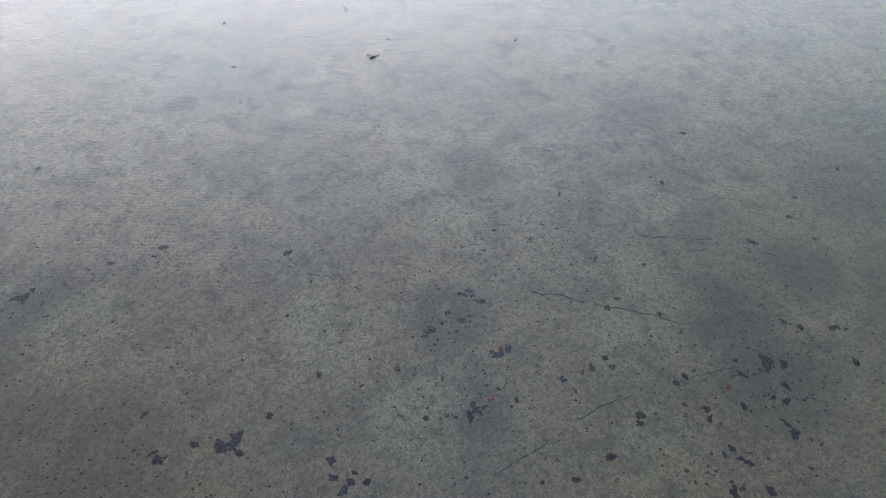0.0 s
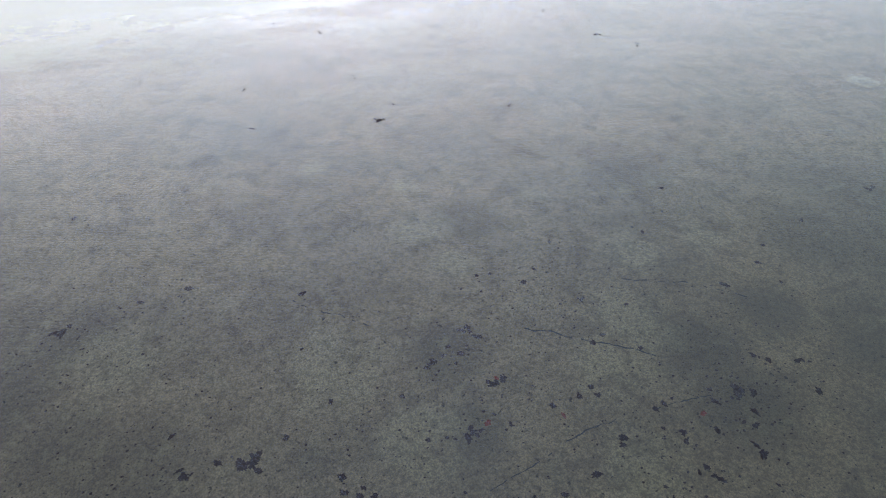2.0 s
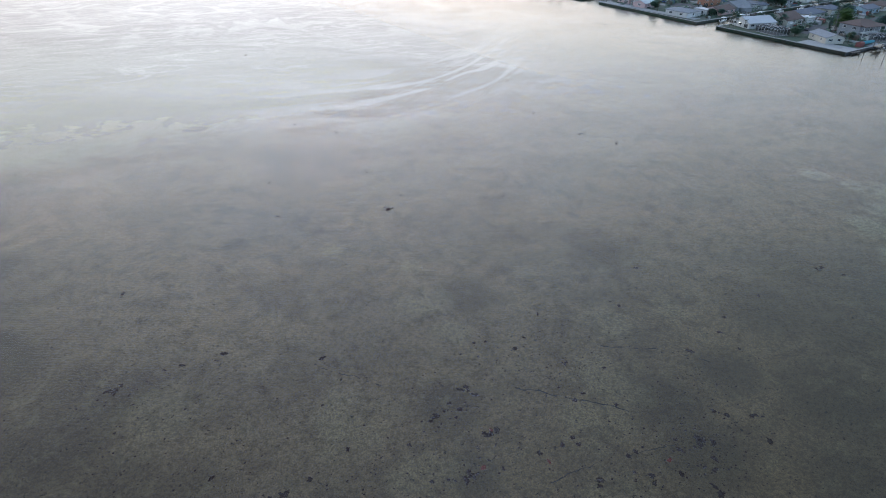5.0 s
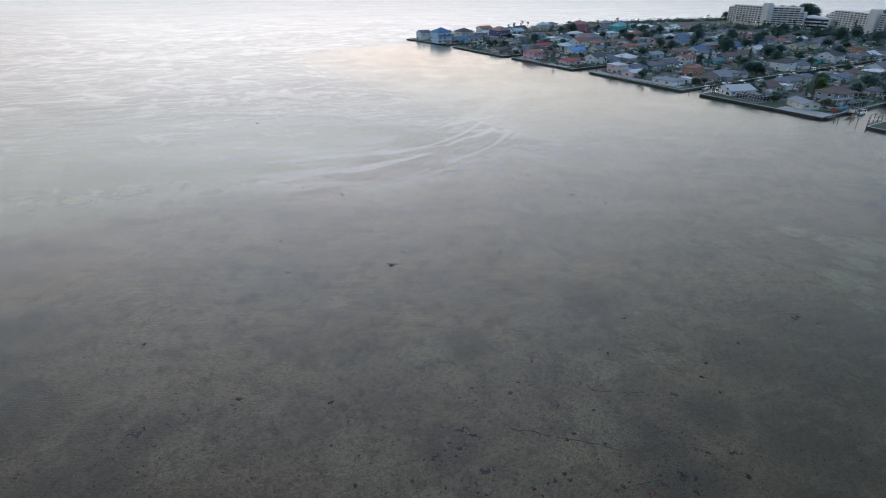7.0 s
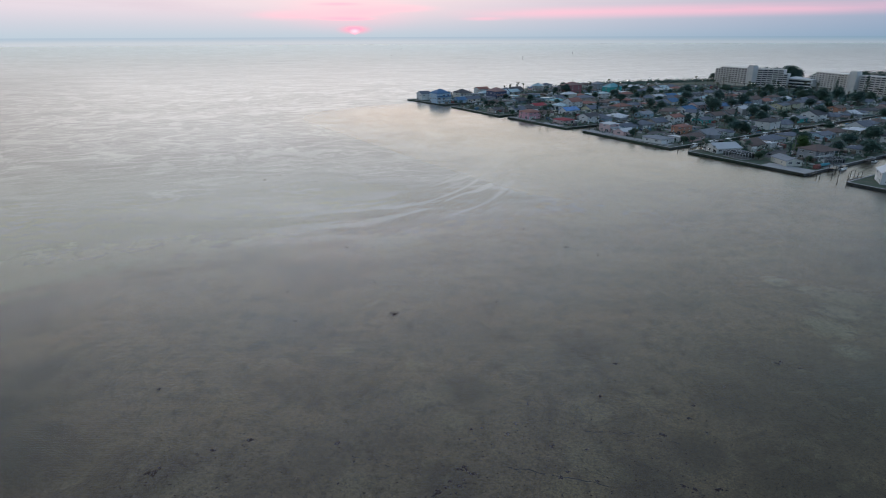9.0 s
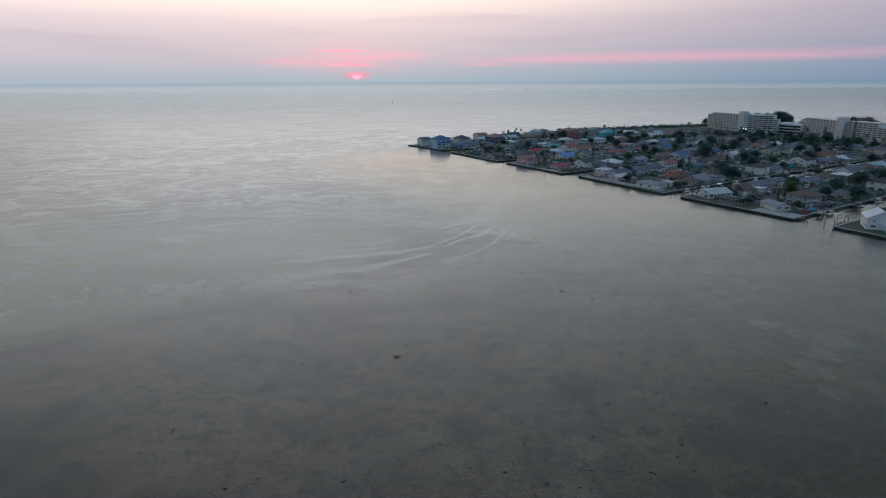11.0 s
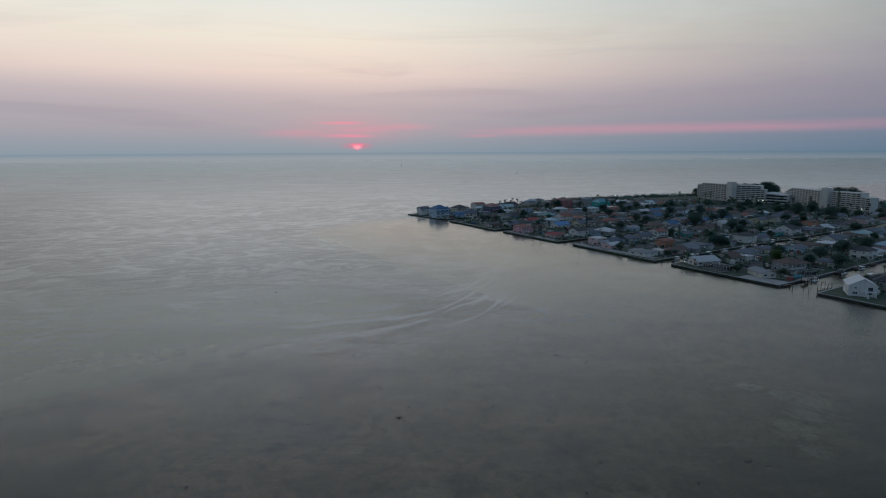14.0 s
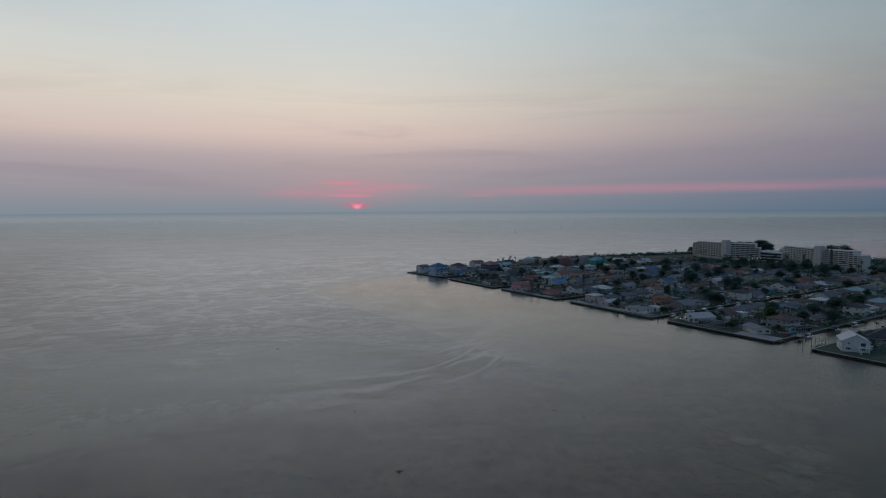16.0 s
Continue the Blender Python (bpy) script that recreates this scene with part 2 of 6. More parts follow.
DARK_METAL = surface("dark_metal", (0.05, 0.055, 0.06), 0.45, 0.2, 4.0, 0.2, metal=0.6)
CHROME = surface("aluminium", (0.6, 0.61, 0.62), 0.35, 0.1, 5.0, 0.1, metal=0.9)
GELCOAT = surface("gelcoat", (0.78, 0.78, 0.77), 0.25, 0.08, 3.0, 0.12)
CANVAS = surface("canvas_tan", (0.5, 0.4, 0.3), 0.9, 0.2, 3.0, 0.25)
CANVAS_BLUE = surface("canvas_blue", (0.05, 0.25, 0.3), 0.9, 0.2, 3.0, 0.25)
RUBBER = surface("rubber", (0.03, 0.03, 0.03), 0.8, 0.2, 4.0, 0.2)
BARK = surface("bark", (0.12, 0.095, 0.075), 0.9, 0.4, 6.0, 0.3, 0.6)
FRAME = surface("screen_frame", (0.5, 0.5, 0.5), 0.5, 0.1, 4.0, 0.1)


def glass_material():
    m, n = material("window_glass")
    rnd = n.node("ShaderNodeObjectInfo").outputs["Random"]
    s = n.node("ShaderNodeBsdfPrincipled", {"Base Color": n.mix(rnd, (0.012, 0.015, 0.02), (0.05, 0.055, 0.06)), "Roughness": 0.06, "IOR": 1.5})
    finish(n, s)
    return m


GLASS = glass_material()


def screen_material():
    """Insect mesh of a pool cage: half of it is holes."""
    m, n = material("insect_screen")
    s = n.node("ShaderNodeBsdfPrincipled", {"Base Color": (0.03, 0.035, 0.04, 1), "Roughness": 0.7})
    mixed = n.node("ShaderNodeMixShader", {0: 0.45, 1: s.outputs[0], 2: n.node("ShaderNodeBsdfTransparent").outputs[0]})
    n.node("ShaderNodeOutputMaterial", {"Surface": mixed.outputs[0]})
    return m


SCREEN = screen_material()


def leaf_material(name, colour):
    m, n = material(name)
    isl = n.node("ShaderNodeNewGeometry").outputs["Random Per Island"]
    rnd = n.node("ShaderNodeObjectInfo").outputs["Random"]
    c = n.mix(isl, tuple(v * 0.5 for v in colour), tuple(v * 1.35 for v in colour))
    c = n.mix(n.math("MULTIPLY", rnd, 0.5), c, (colour[0] * 1.2, colour[1] * 0.95, colour[2] * 0.75))
    s = n.node("ShaderNodeBsdfPrincipled", {"Base Color": c, "Roughness": 0.6})
    t = n.node("ShaderNodeBsdfTranslucent", {"Color": c})
    mixed = n.node("ShaderNodeMixShader", {0: 0.25, 1: s.outputs[0], 2: t.outputs[0]})
    n.node("ShaderNodeOutputMaterial", {"Surface": mixed.outputs[0]})
    return m


LEAF_DARK = leaf_material("leaf_dark", (0.064, 0.142, 0.12))
LEAF = leaf_material("leaf", (0.08, 0.158, 0.112))
LEAF_BRIGHT = leaf_material("leaf_bright", (0.07, 0.15, 0.04))
FROND = leaf_material("palm_frond", (0.05, 0.07, 0.03))


def lawn_material():
    m, n = material("lawn")
    fine, broad, big = n.noise(n.at, 2.2, 5.0), n.noise(n.at, 0.16, 4.0), n.noise(n.at, 0.045, 2.0)
    c = n.mix(n.band(fine, 0.3, 0.7), (0.032, 0.06, 0.036), (0.055, 0.088, 0.055))
    c = n.mix(n.band(broad, 0.45, 0.65), c, (0.078, 0.08, 0.058))
    c = n.mix(n.math("MULTIPLY", n.band(big, 0.5, 0.7), 0.5), c, (0.13, 0.125, 0.11))
    s = n.node("ShaderNodeBsdfPrincipled", {"Base Color": c, "Roughness": 0.95})
    finish(n, s, fine, 0.6, 0.08)
    return m


LAWN = lawn_material()
DRY_GRASS = surface("dry_grass", (0.125, 0.112, 0.066), 0.95, 0.5, 1.5, 0.6, 0.6)


def blobs(n, spots, wobble):
    """Soft round patches (x, y, radius), added up, their outlines made uneven by a noise."""
    total = None
    for x, y, r in spots:
        off = n.node("ShaderNodeVectorMath", {0: n.at, 1: (x, y, -0.55)})
        off.operation = "DISTANCE"
        d = n.math("ADD", n.math("DIVIDE", off.outputs["Value"], r), n.math("MULTIPLY", n.math("SUBTRACT", wobble, 0.5), 1.6))
        f = n.band(d, 1.25, 0.35)
        total = f if total is None else n.math("MAXIMUM", total, f)
    return total


# dark bed patches; the outermost also paint in the lens's darker corners
DARK_BED = [(-17.5, 58, 4.4), (-11, 41, 6.5), (-16, 45, 5), (39.6, 39.5, 5), (50, 42, 4.5), (17, 46, 4), (16.3, 37, 3.2), (39.6, 33.6, 5), (25, 65, 5),
            (49, 70, 6), (63, 51, 7), (79, 50, 15), (-25, 50, 9), (-32, 66, 8), (60, 33, 9), (71, 42, 9), (52, 25, 7), (-18, 33, 6), (-23, 61, 5), (-40, 90, 5), (-60, 118, 9), (8, 120, 12)]
# seagrass at the sides, darkened further to stand in for lens vignetting
MEADOW_VIGNETTE = [(-58, 78, 28), (-75, 40, 34), (-48, 18, 25), (-55, 115, 18), (100, 28, 28), (128, 52, 26), (100, 0, 32), (150, 80, 26)]
PALE_BED = [(19, 64.7, 4), (35, 67.6, 2), (35.5, 44.7, 5), (-12.7, 53, 5), (21, 57.6, 3), (6, 47, 5), (50.5, 54, 3), (19.5, 74, 2), (97, 64, 5), (105, 84, 3.2),
            (113, 73, 7), (-6, 81, 1.6), (9, 82, 2.4), (41, 54, 4), (31, 40, 4), (12, 38, 4), (28, 30, 4)]
BRIGHT_BED = [(97, 64, 4.5), (104, 68, 4), (105, 84, 3), (113, 73, 6), (108, 78, 3), (93, 56, 3)]
SHOAL = [(-38, 172, 42), (-85, 178, 48), (-15, 160, 24), (-130, 190, 60)]


def seabed_material():
    """Sand flats with thin seagrass, blotched at several sizes."""
    m, n = material("sand_flats")
    n.at = n.vmath("MULTIPLY", n.at, (1 / PLAN, 1 / PLAN, 1.0))
    at = n.at
    blotch = n.noise(n.stretch(at, (0.05, 0.075, 1.0), 20), 1.0, 6.0, 0.62, 0.5)
    patch = n.noise(at, 0.3, 6.0, 0.65, 0.5)
    pale = n.noise(n.vmath("ADD", at, (31.0, 7.0, 0.0)), 0.42, 5.0, 0.6, 0.4)
    fine = n.noise(at, 5.5, 6.0, 0.7)
    tuft = n.noise(at, 2.4, 5.0, 0.65, 0.3)
    speck = n.noise(at, 1.9, 4.0, 0.62, 0.4)
    grain = n.noise(n.vmath("ADD", at, (5.0, 3.0, 0.0)), 10.0, 3.0, 0.6)
    c = n.mix(n.band(blotch, 0.35, 0.68), (0.44, 0.302, 0.142), (0.32, 0.225, 0.112))
    c = n.mix(n.math("MULTIPLY", blobs(n, SHOAL, blotch), 0.7), c, (0.46, 0.45, 0.26))
    c = n.mix(n.math("MULTIPLY", blobs(n, DARK_BED, patch), 0.5), c, (0.105, 0.088, 0.055))
    c = n.mix(n.math("MULTIPLY", blobs(n, PALE_BED, patch), 0.45), c, (0.56, 0.43, 0.2))
    c = n.mix(n.math("MULTIPLY", blobs(n, BRIGHT_BED, patch), 0.6), c, (0.56, 0.5, 0.3))
    c = n.mix(n.math("MULTIPLY", n.band(patch, 0.46, 0.66), 0.42), c, (0.14, 0.1, 0.062))
    c = n.mix(n.math("MULTIPLY", n.band(pale, 0.52, 0.70), 0.28), c, (0.5, 0.385, 0.18))
    # seagrass and lens vignetting together, put into the bed colour
    c = n.mix(n.math("MULTIPLY", blobs(n, MEADOW_VIGNETTE, blotch), 0.82), c, (0.045, 0.075, 0.05))
    c = n.mix(n.math("MULTIPLY", n.band(tuft, 0.44, 0.62), 0.45), c, (0.1, 0.071, 0.044))
    c = n.mix(n.math("MULTIPLY", n.band(fine, 0.44, 0.60), 0.5), c, (0.098, 0.07, 0.044))
    c = n.mix(n.math("MULTIPLY", n.band(grain, 0.5, 0.62), 0.35), c, (0.06, 0.05, 0.035))
    c = n.mix(n.math("MULTIPLY", n.band(speck, 0.62, 0.70), 0.75), c, (0.02, 0.017, 0.016))
    # the pale crown of the shoal, with a scarp towards the deeper flats
    where = n.node("ShaderNodeSeparateXYZ", {0: at})
    edge = n.math("ADD", n.math("MULTIPLY", where.outputs[0], 0.45), 143.0)
    scarp = n.math("SUBTRACT", n.math("ADD", where.outputs[1], n.math("MULTIPLY", n.math("SUBTRACT", patch, 0.5), 14.0)), edge)
    crown = n.math("MULTIPLY", n.math("MULTIPLY", n.band(scarp, 0.0, 18.0), n.band(where.outputs[1], 290.0, 205.0)), n.band(where.outputs[0], 60.0, 15.0))
    c = n.mix(n.math("MULTIPLY", crown, n.band(fine, 0.35, 0.65, 0.95, 0.7)), c, (0.58, 0.57, 0.33))
    # bed colour goes to dark blue-grey far out; the bed itself stays flat
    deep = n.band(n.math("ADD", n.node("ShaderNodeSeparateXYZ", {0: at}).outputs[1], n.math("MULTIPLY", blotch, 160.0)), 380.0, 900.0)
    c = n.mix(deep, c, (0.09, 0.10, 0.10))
    s = n.node("ShaderNodeBsdfPrincipled", {"Base Color": c, "Roughness": 0.95})
    finish(n, s, fine, 0.5, 0.05)
    return m


def water_material():
    """Clear shallow water: the bed shows through, the sky mirrors off the ripples; wind lanes and slicks change the ripples."""
    m, n = material("sea_water")
    n.at = n.vmath("MULTIPLY", n.at, (1 / PLAN, 1 / PLAN, 1.0))
    at = n.at
    xyz = n.node("ShaderNodeSeparateXYZ", {0: at})
    x, y = xyz.outputs[0], xyz.outputs[1]
    # lanes that bend round the shoal towards the island
    bend = n.math("MINIMUM", n.math("MAXIMUM", n.math("SUBTRACT", x, 15.0), 0.0), 100.0)
    along = n.math("SUBTRACT", y, n.math("MULTIPLY", n.math("MULTIPLY", bend, bend), 0.0088))
    lane_at = n.node("ShaderNodeCombineXYZ", {0: n.math("MULTIPLY", x, 0.03), 1: n.math("MULTIPLY", along, 0.12), 2: 0.0}).outputs[0]
    lane = n.noise(lane_at, 1.0, 4.0, 0.5, 1.0)
    zone = n.math("MULTIPLY", n.band(n.math("ABSOLUTE", n.math("SUBTRACT", along, 156.0)), 34.0, 10.0), n.band(n.math("ABSOLUTE", n.math("SUBTRACT", x, 48.0)), 72.0, 30.0))
    streak = n.math("MULTIPLY", n.band(lane, 0.48, 0.56), zone)
    # braided slicks farther out
    braid_at = n.node("ShaderNodeCombineXYZ", {0: n.math("MULTIPLY", x, 0.045), 1: n.math("MULTIPLY", y, 0.04), 2: 4.0}).outputs[0]
    braid = n.noise(braid_at, 1.0, 6.0, 0.6, 1.6)
    far = n.math("MULTIPLY", n.band(y, 190.0, 300.0), n.band(y, 900.0, 500.0))
    # thin bright threads where the slicks meet
    wind = n.noise(n.stretch(at, (0.022, 0.05, 1.0), 10), 1.0, 8.0, 0.6, 1.6)
    thread = n.math("MULTIPLY", n.band(n.math("ABSOLUTE", n.math("SUBTRACT", wind, 0.5)), 0.035, 0.0), n.math("MULTIPLY", n.band(y, 120.0, 190.0), n.band(y, 900.0, 500.0)))
    streak = n.math("MAXIMUM", streak, n.math("MULTIPLY", thread, n.band(n.noise(at, 0.02, 3.0), 0.4, 0.58, 0.2, 0.9)))
    slick = n.math("MAXIMUM", streak, n.math("MULTIPLY", n.band(braid, 0.5, 0.58, 0.0, 0.85), far))
    calm = n.band(n.noise(n.stretch(at, (0.012, 0.03, 1.0), 14), 1.0, 4.0, 0.6, 0.8), 0.35, 0.65)
    chop = n.noise(n.stretch(at, (1.1, 3.3, 1.0), 22), 1.0, 3.0, 0.6, 0.5)
    small = n.noise(n.stretch(at, (2.2, 5.0, 1.0), 8), 1.0, 2.0, 0.5)
    # wavelets in long parallel crests, broken here and there
    w = n.node("ShaderNodeTexWave", {"Vector": n.stretch(at, (1.6, 1.0, 1.0), 17), "Scale": 0.68, "Distortion": 7.0, "Detail": 2.0, "Detail Scale": 1.7, "Detail Roughness": 0.6})
    w.bands_direction = "Y"
    broken = n.band(n.noise(n.stretch(at, (1.3, 3.4, 1.0), 22), 1.0, 3.0, 0.6, 0.4), 0.3, 0.7)
    ripple = n.math("ADD", n.math("MULTIPLY", w.outputs["Fac"], 0.7), n.math("MULTIPLY", broken, 0.3))
    near = n.band(y, 90.0, 240.0, 1.0, 0.0)
    lively = n.band(n.noise(at, 0.06, 4.0, 0.6), 0.3, 0.7, 0.55, 1.15)
    height = n.math("ADD", n.math("MULTIPLY", n.math("MULTIPLY", ripple, near), n.math("MULTIPLY", lively, n.band(y, 36.0, 75.0, 0.2, 0.42))), n.math("ADD", n.math("MULTIPLY", chop, 0.3), n.math("MULTIPLY", small, 0.12)))
    power = n.math("MULTIPLY", n.math("MULTIPLY", n.band(y, 70.0, 420.0, 0.6, 0.42), n.band(y, 900.0, 2400.0, 1.0, 0.15)), n.math("SUBTRACT", n.band(calm, 0.0, 1.0, 0.6, 1.0), n.math("MULTIPLY", slick, 0.35)))
    # open water is choppier than the lee of the seawalls
    inland = n.math("ADD", n.math("MULTIPLY", x, 0.961), n.math("MULTIPLY", y, 0.276))
    shoreward = n.math("SUBTRACT", n.math("MULTIPLY", y, 0.961), n.math("MULTIPLY", x, 0.276))
    lee = n.math("MULTIPLY", n.math("MULTIPLY", n.band(inland, 70.0, 215.0), n.band(y, 110.0, 190.0)), n.band(shoreward, 450.0, 350.0))
    power = n.math("MULTIPLY", power, n.band(lee, 0.0, 1.0, 1.0, 0.45))
    # farther out the wavelets lean shoreward
    lean = n.node("ShaderNodeCombineXYZ", {0: 0.0, 1: n.band(y, 100.0, 260.0, 0.0, n.math("MULTIPLY", n.band(lee, 0.0, 1.0, 1.0, 0.6), -0.028)), 2: 1.0}).outputs[0]
    b = n.node("ShaderNodeBump", {"Strength": power, "Distance": 0.2, "Height": height, "Normal": n.vmath("NORMALIZE", lean)})
    f = n.node("ShaderNodeFresnel", {"IOR": n.math("ADD", n.math("ADD", n.band(y, 50.0, 150.0, 1.38, 1.57), n.math("MULTIPLY", slick, 0.2)), n.math("MULTIPLY", lee, 0.03)), "Normal": b.outputs[0]})
    rough = n.band(lee, 0.0, 1.0, n.band(n.math("ADD", y, n.math("MULTIPLY", n.noise(at, 0.03, 10.0, 0.75), 110.0)), 130.0, 250.0, 0.23, 0.3), 0.19)
    # reflected sky tinted bluer and darker with distance, put into the gloss colour
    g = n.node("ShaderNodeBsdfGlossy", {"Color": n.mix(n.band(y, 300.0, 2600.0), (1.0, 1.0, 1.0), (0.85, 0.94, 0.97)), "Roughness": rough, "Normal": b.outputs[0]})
    # bed light gathered and spread by the ripples, painted into the transparent colour
    gather_tint = n.math("MULTIPLY", n.math("MULTIPLY", n.math("SUBTRACT", ripple, 0.5), lively), n.math("MULTIPLY", n.band(y, 260.0, 90.0, 0.1, 0.4), n.band(y, 36.0, 75.0, 0.25, 1.0)))
    t = n.node("ShaderNodeBsdfTransparent", {"Color": n.mix(n.math("ADD", gather_tint, 0.5, clamp=True), (0.66, 0.63, 0.585), (1.0, 0.97, 0.9))})
    # wind lanes, cat's paws and the ripples themselves change how much sky the surface sends back
    paws = n.band(n.noise(n.stretch(at, (0.05, 0.11, 1.0), 18), 1.0, 5.0, 0.6, 0.6), 0.35, 0.65, -0.03, 0.03)
    wisps = n.math("MULTIPLY", n.band(n.noise(n.stretch(at, (0.05, 0.3, 1.0), -10), 1.0, 6.0, 0.6, 1.4), 0.42, 0.62, -0.04, 0.07), n.band(y, 150.0, 260.0))
    ruffle = n.band(n.noise(n.stretch(at, (0.7, 2.1, 1.0), 12), 1.0, 4.0, 0.7, 0.4), 0.36, 0.64, -0.07, 0.07)
    ruffle = n.math("MULTIPLY", ruffle, n.math("MULTIPLY", n.band(y, 60.0, 140.0), n.band(y, 700.0, 300.0)))
    uneven = n.math("MULTIPLY", n.math("ADD", paws, n.math("ADD", wisps, ruffle)), n.band(lee, 0.0, 1.0, 1.0, 0.45))
    # reflection strength falls with distance, painting the far sea darker
    gloss = n.math("ADD", n.band(y, 200.0, 1500.0, 0.88, 0.63), n.math("ADD", n.math("MULTIPLY", calm, 0.08), n.math("ADD", n.math("MULTIPLY", slick, 0.17), uneven)))
    gloss = n.math("ADD", gloss, n.math("MULTIPLY", lee, -0.05))
    # the reflected sky is painted dimmer towards the open west side
    gloss = n.math("MULTIPLY", gloss, n.band(n.math("ADD", x, n.math("MULTIPLY", y, 0.22)), 25.0, -120.0, 1.0, n.band(y, 400.0, 1300.0, 0.74, 1.0)))
    # light and dark sides of the ripples, painted into the reflection strength
    gloss = n.math("MULTIPLY", gloss, n.band(n.mix(near, chop, ripple), 0.25, 0.75, n.band(near, 0.0, 1.0, 0.9, 0.87), n.band(near, 0.0, 1.0, 1.1, 1.13)))
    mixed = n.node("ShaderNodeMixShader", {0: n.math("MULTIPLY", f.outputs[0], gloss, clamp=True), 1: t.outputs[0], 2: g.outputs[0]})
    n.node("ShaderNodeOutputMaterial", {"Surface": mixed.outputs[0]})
    return m


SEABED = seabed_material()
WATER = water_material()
WEED = surface("dark_algae", (0.05, 0.018, 0.01), 0.8, 0.5, 4.0, 0.3, 0.6)
SCAR = surface("scarred_sand", (0.075, 0.062, 0.048), 0.9, 0.4, 5.0, 0.3)
RED_WEED = surface("red_algae", (0.26, 0.05, 0.02), 0.8, 0.5, 4.0, 0.3, 0.6)

# ---- mesh helpers ----
def box(bm, x0, x1, y0, y1, z0, z1, m=None):
    vs = [bm.verts.new(p) for p in ((x0, y0, z0), (x1, y0, z0), (x1, y1, z0), (x0, y1, z0), (x0, y0, z1), (x1, y0, z1), (x1, y1, z1), (x0, y1, z1))]
    for f in ((3, 2, 1, 0), (4, 5, 6, 7), (0, 1, 5, 4), (1, 2, 6, 5), (2, 3, 7, 6), (3, 0, 4, 7)):
        bm.faces.new([vs[i] for i in f])
    if m is not None:
        bmesh.ops.transform(bm, matrix=m, verts=vs)
    return vs


def tube(bm, a, b, r0, r1=None, n=6):
    """A tapered round bar from a to b."""
    a, b, r1 = Vector(a), Vector(b), r0 if r1 is None else r1
    d = (b - a).normalized()
    s = d.orthogonal().normalized()
    w = d.cross(s)
    rings = []
    for p, r in ((a, r0), (b, r1)):
        rings.append([bm.verts.new(p + (s * math.cos(2 * math.pi * i / n) + w * math.sin(2 * math.pi * i / n)) * r) for i in range(n)])
    for i in range(n):
        bm.faces.new((rings[0][i], rings[0][(i + 1) % n], rings[1][(i + 1) % n], rings[1][i]))
    bm.faces.new(rings[0][::-1])
    bm.faces.new(rings[1])


def poly(bm, pts, z0, z1):
    """An upright prism over a counter-clockwise outline."""
    lo = [bm.verts.new((x, y, z0)) for x, y in pts]
    hi = [bm.verts.new((x, y, z1)) for x, y in pts]
    bm.faces.new(lo[::-1])
    bm.faces.new(hi)
    for i in range(len(pts)):
        j = (i + 1) % len(pts)
        bm.faces.new((lo[i], lo[j], hi[j], hi[i]))


def mesh_of(name, bm, mat):
    me = bpy.data.meshes.new(name)
    bmesh.ops.recalc_face_normals(bm, faces=bm.faces)
    bm.to_mesh(me)
    bm.free()
    me.materials.append(mat)
    return me


def part(name, bm, mat, parent, label=""):
    ob = new(name, mesh_of(name, bm, mat))
    ob.parent = parent
    return tagged(ob, label=label)


def share(name, me, parent, m=None, label=""):
    """Another object on the same mesh, as a part."""
    ob = new(name, me)
    ob.parent = parent
    if m is not None:
        ob.matrix_basis = m
    return tagged(ob, label=label)


def thing(name, m, label, category, group=""):
    ob = new(name)
    ob.empty_display_size = 0.5
    ob.matrix_world = m
    return tagged(ob, label, category, group)


def structure(name, bm, mat, label, category):
    return tagged(new(name, mesh_of(name, bm, mat)), label, category, "", "structure")


# the island's own axes: u inland along the canals, v along the shore
TURN = radians(16.0)
ISLAND = Matrix.Rotation(TURN, 4, "Z")
PLANNED = ISLAND @ Matrix.Diagonal((PLAN, PLAN, 1, 1))


def isle(u, v, z=0.0, turn=0.0):
    """A pose on the island at plan units u, v, turned by degrees from its axes."""
    return ISLAND @ pose(u * PLAN, v * PLAN, z, 0, 0, turn)


LAND = 1.2     # the island's ground above the water

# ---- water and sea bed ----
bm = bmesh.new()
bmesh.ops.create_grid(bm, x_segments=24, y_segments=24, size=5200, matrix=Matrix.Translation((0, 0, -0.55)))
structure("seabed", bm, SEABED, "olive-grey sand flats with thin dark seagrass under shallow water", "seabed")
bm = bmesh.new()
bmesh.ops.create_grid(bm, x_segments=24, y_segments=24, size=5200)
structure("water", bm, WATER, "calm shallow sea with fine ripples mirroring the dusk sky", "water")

# ---- land ----
# fingers of land between the canals: from v, to v, shore u at both
FINGERS = [(10, 86, 227.5, 231.5), (101.5, 154.5, 232.5, 235), (165, 226, 236, 240), (238.5, 294.5, 239.5, 241), (303.5, 367, 241, 244), (380, 430, 247, 241)]
INLAND = 505
land = new("ground")
for i, (v0, v1, ua, ub) in enumerate(FINGERS):
    bm = bmesh.new()
    poly(bm, [(ua, v0), (INLAND, v0), (INLAND, v1), (ub, v1)], -1.2, LAND)
    bm.transform(PLANNED)
    part("finger", bm, LAWN, land)
bm = bmesh.new()
poly(bm, [(INLAND, 10), (730, 10), (720, 330), (650, 412), (600, 428), (560, 440), (500, 448), (440, 455), (380, 452), (310, 442), (241.2, 430.3), (INLAND, 430.3)], -1.2, LAND)
bm.transform(PLANNED)
part("inland", bm, LAWN, land)
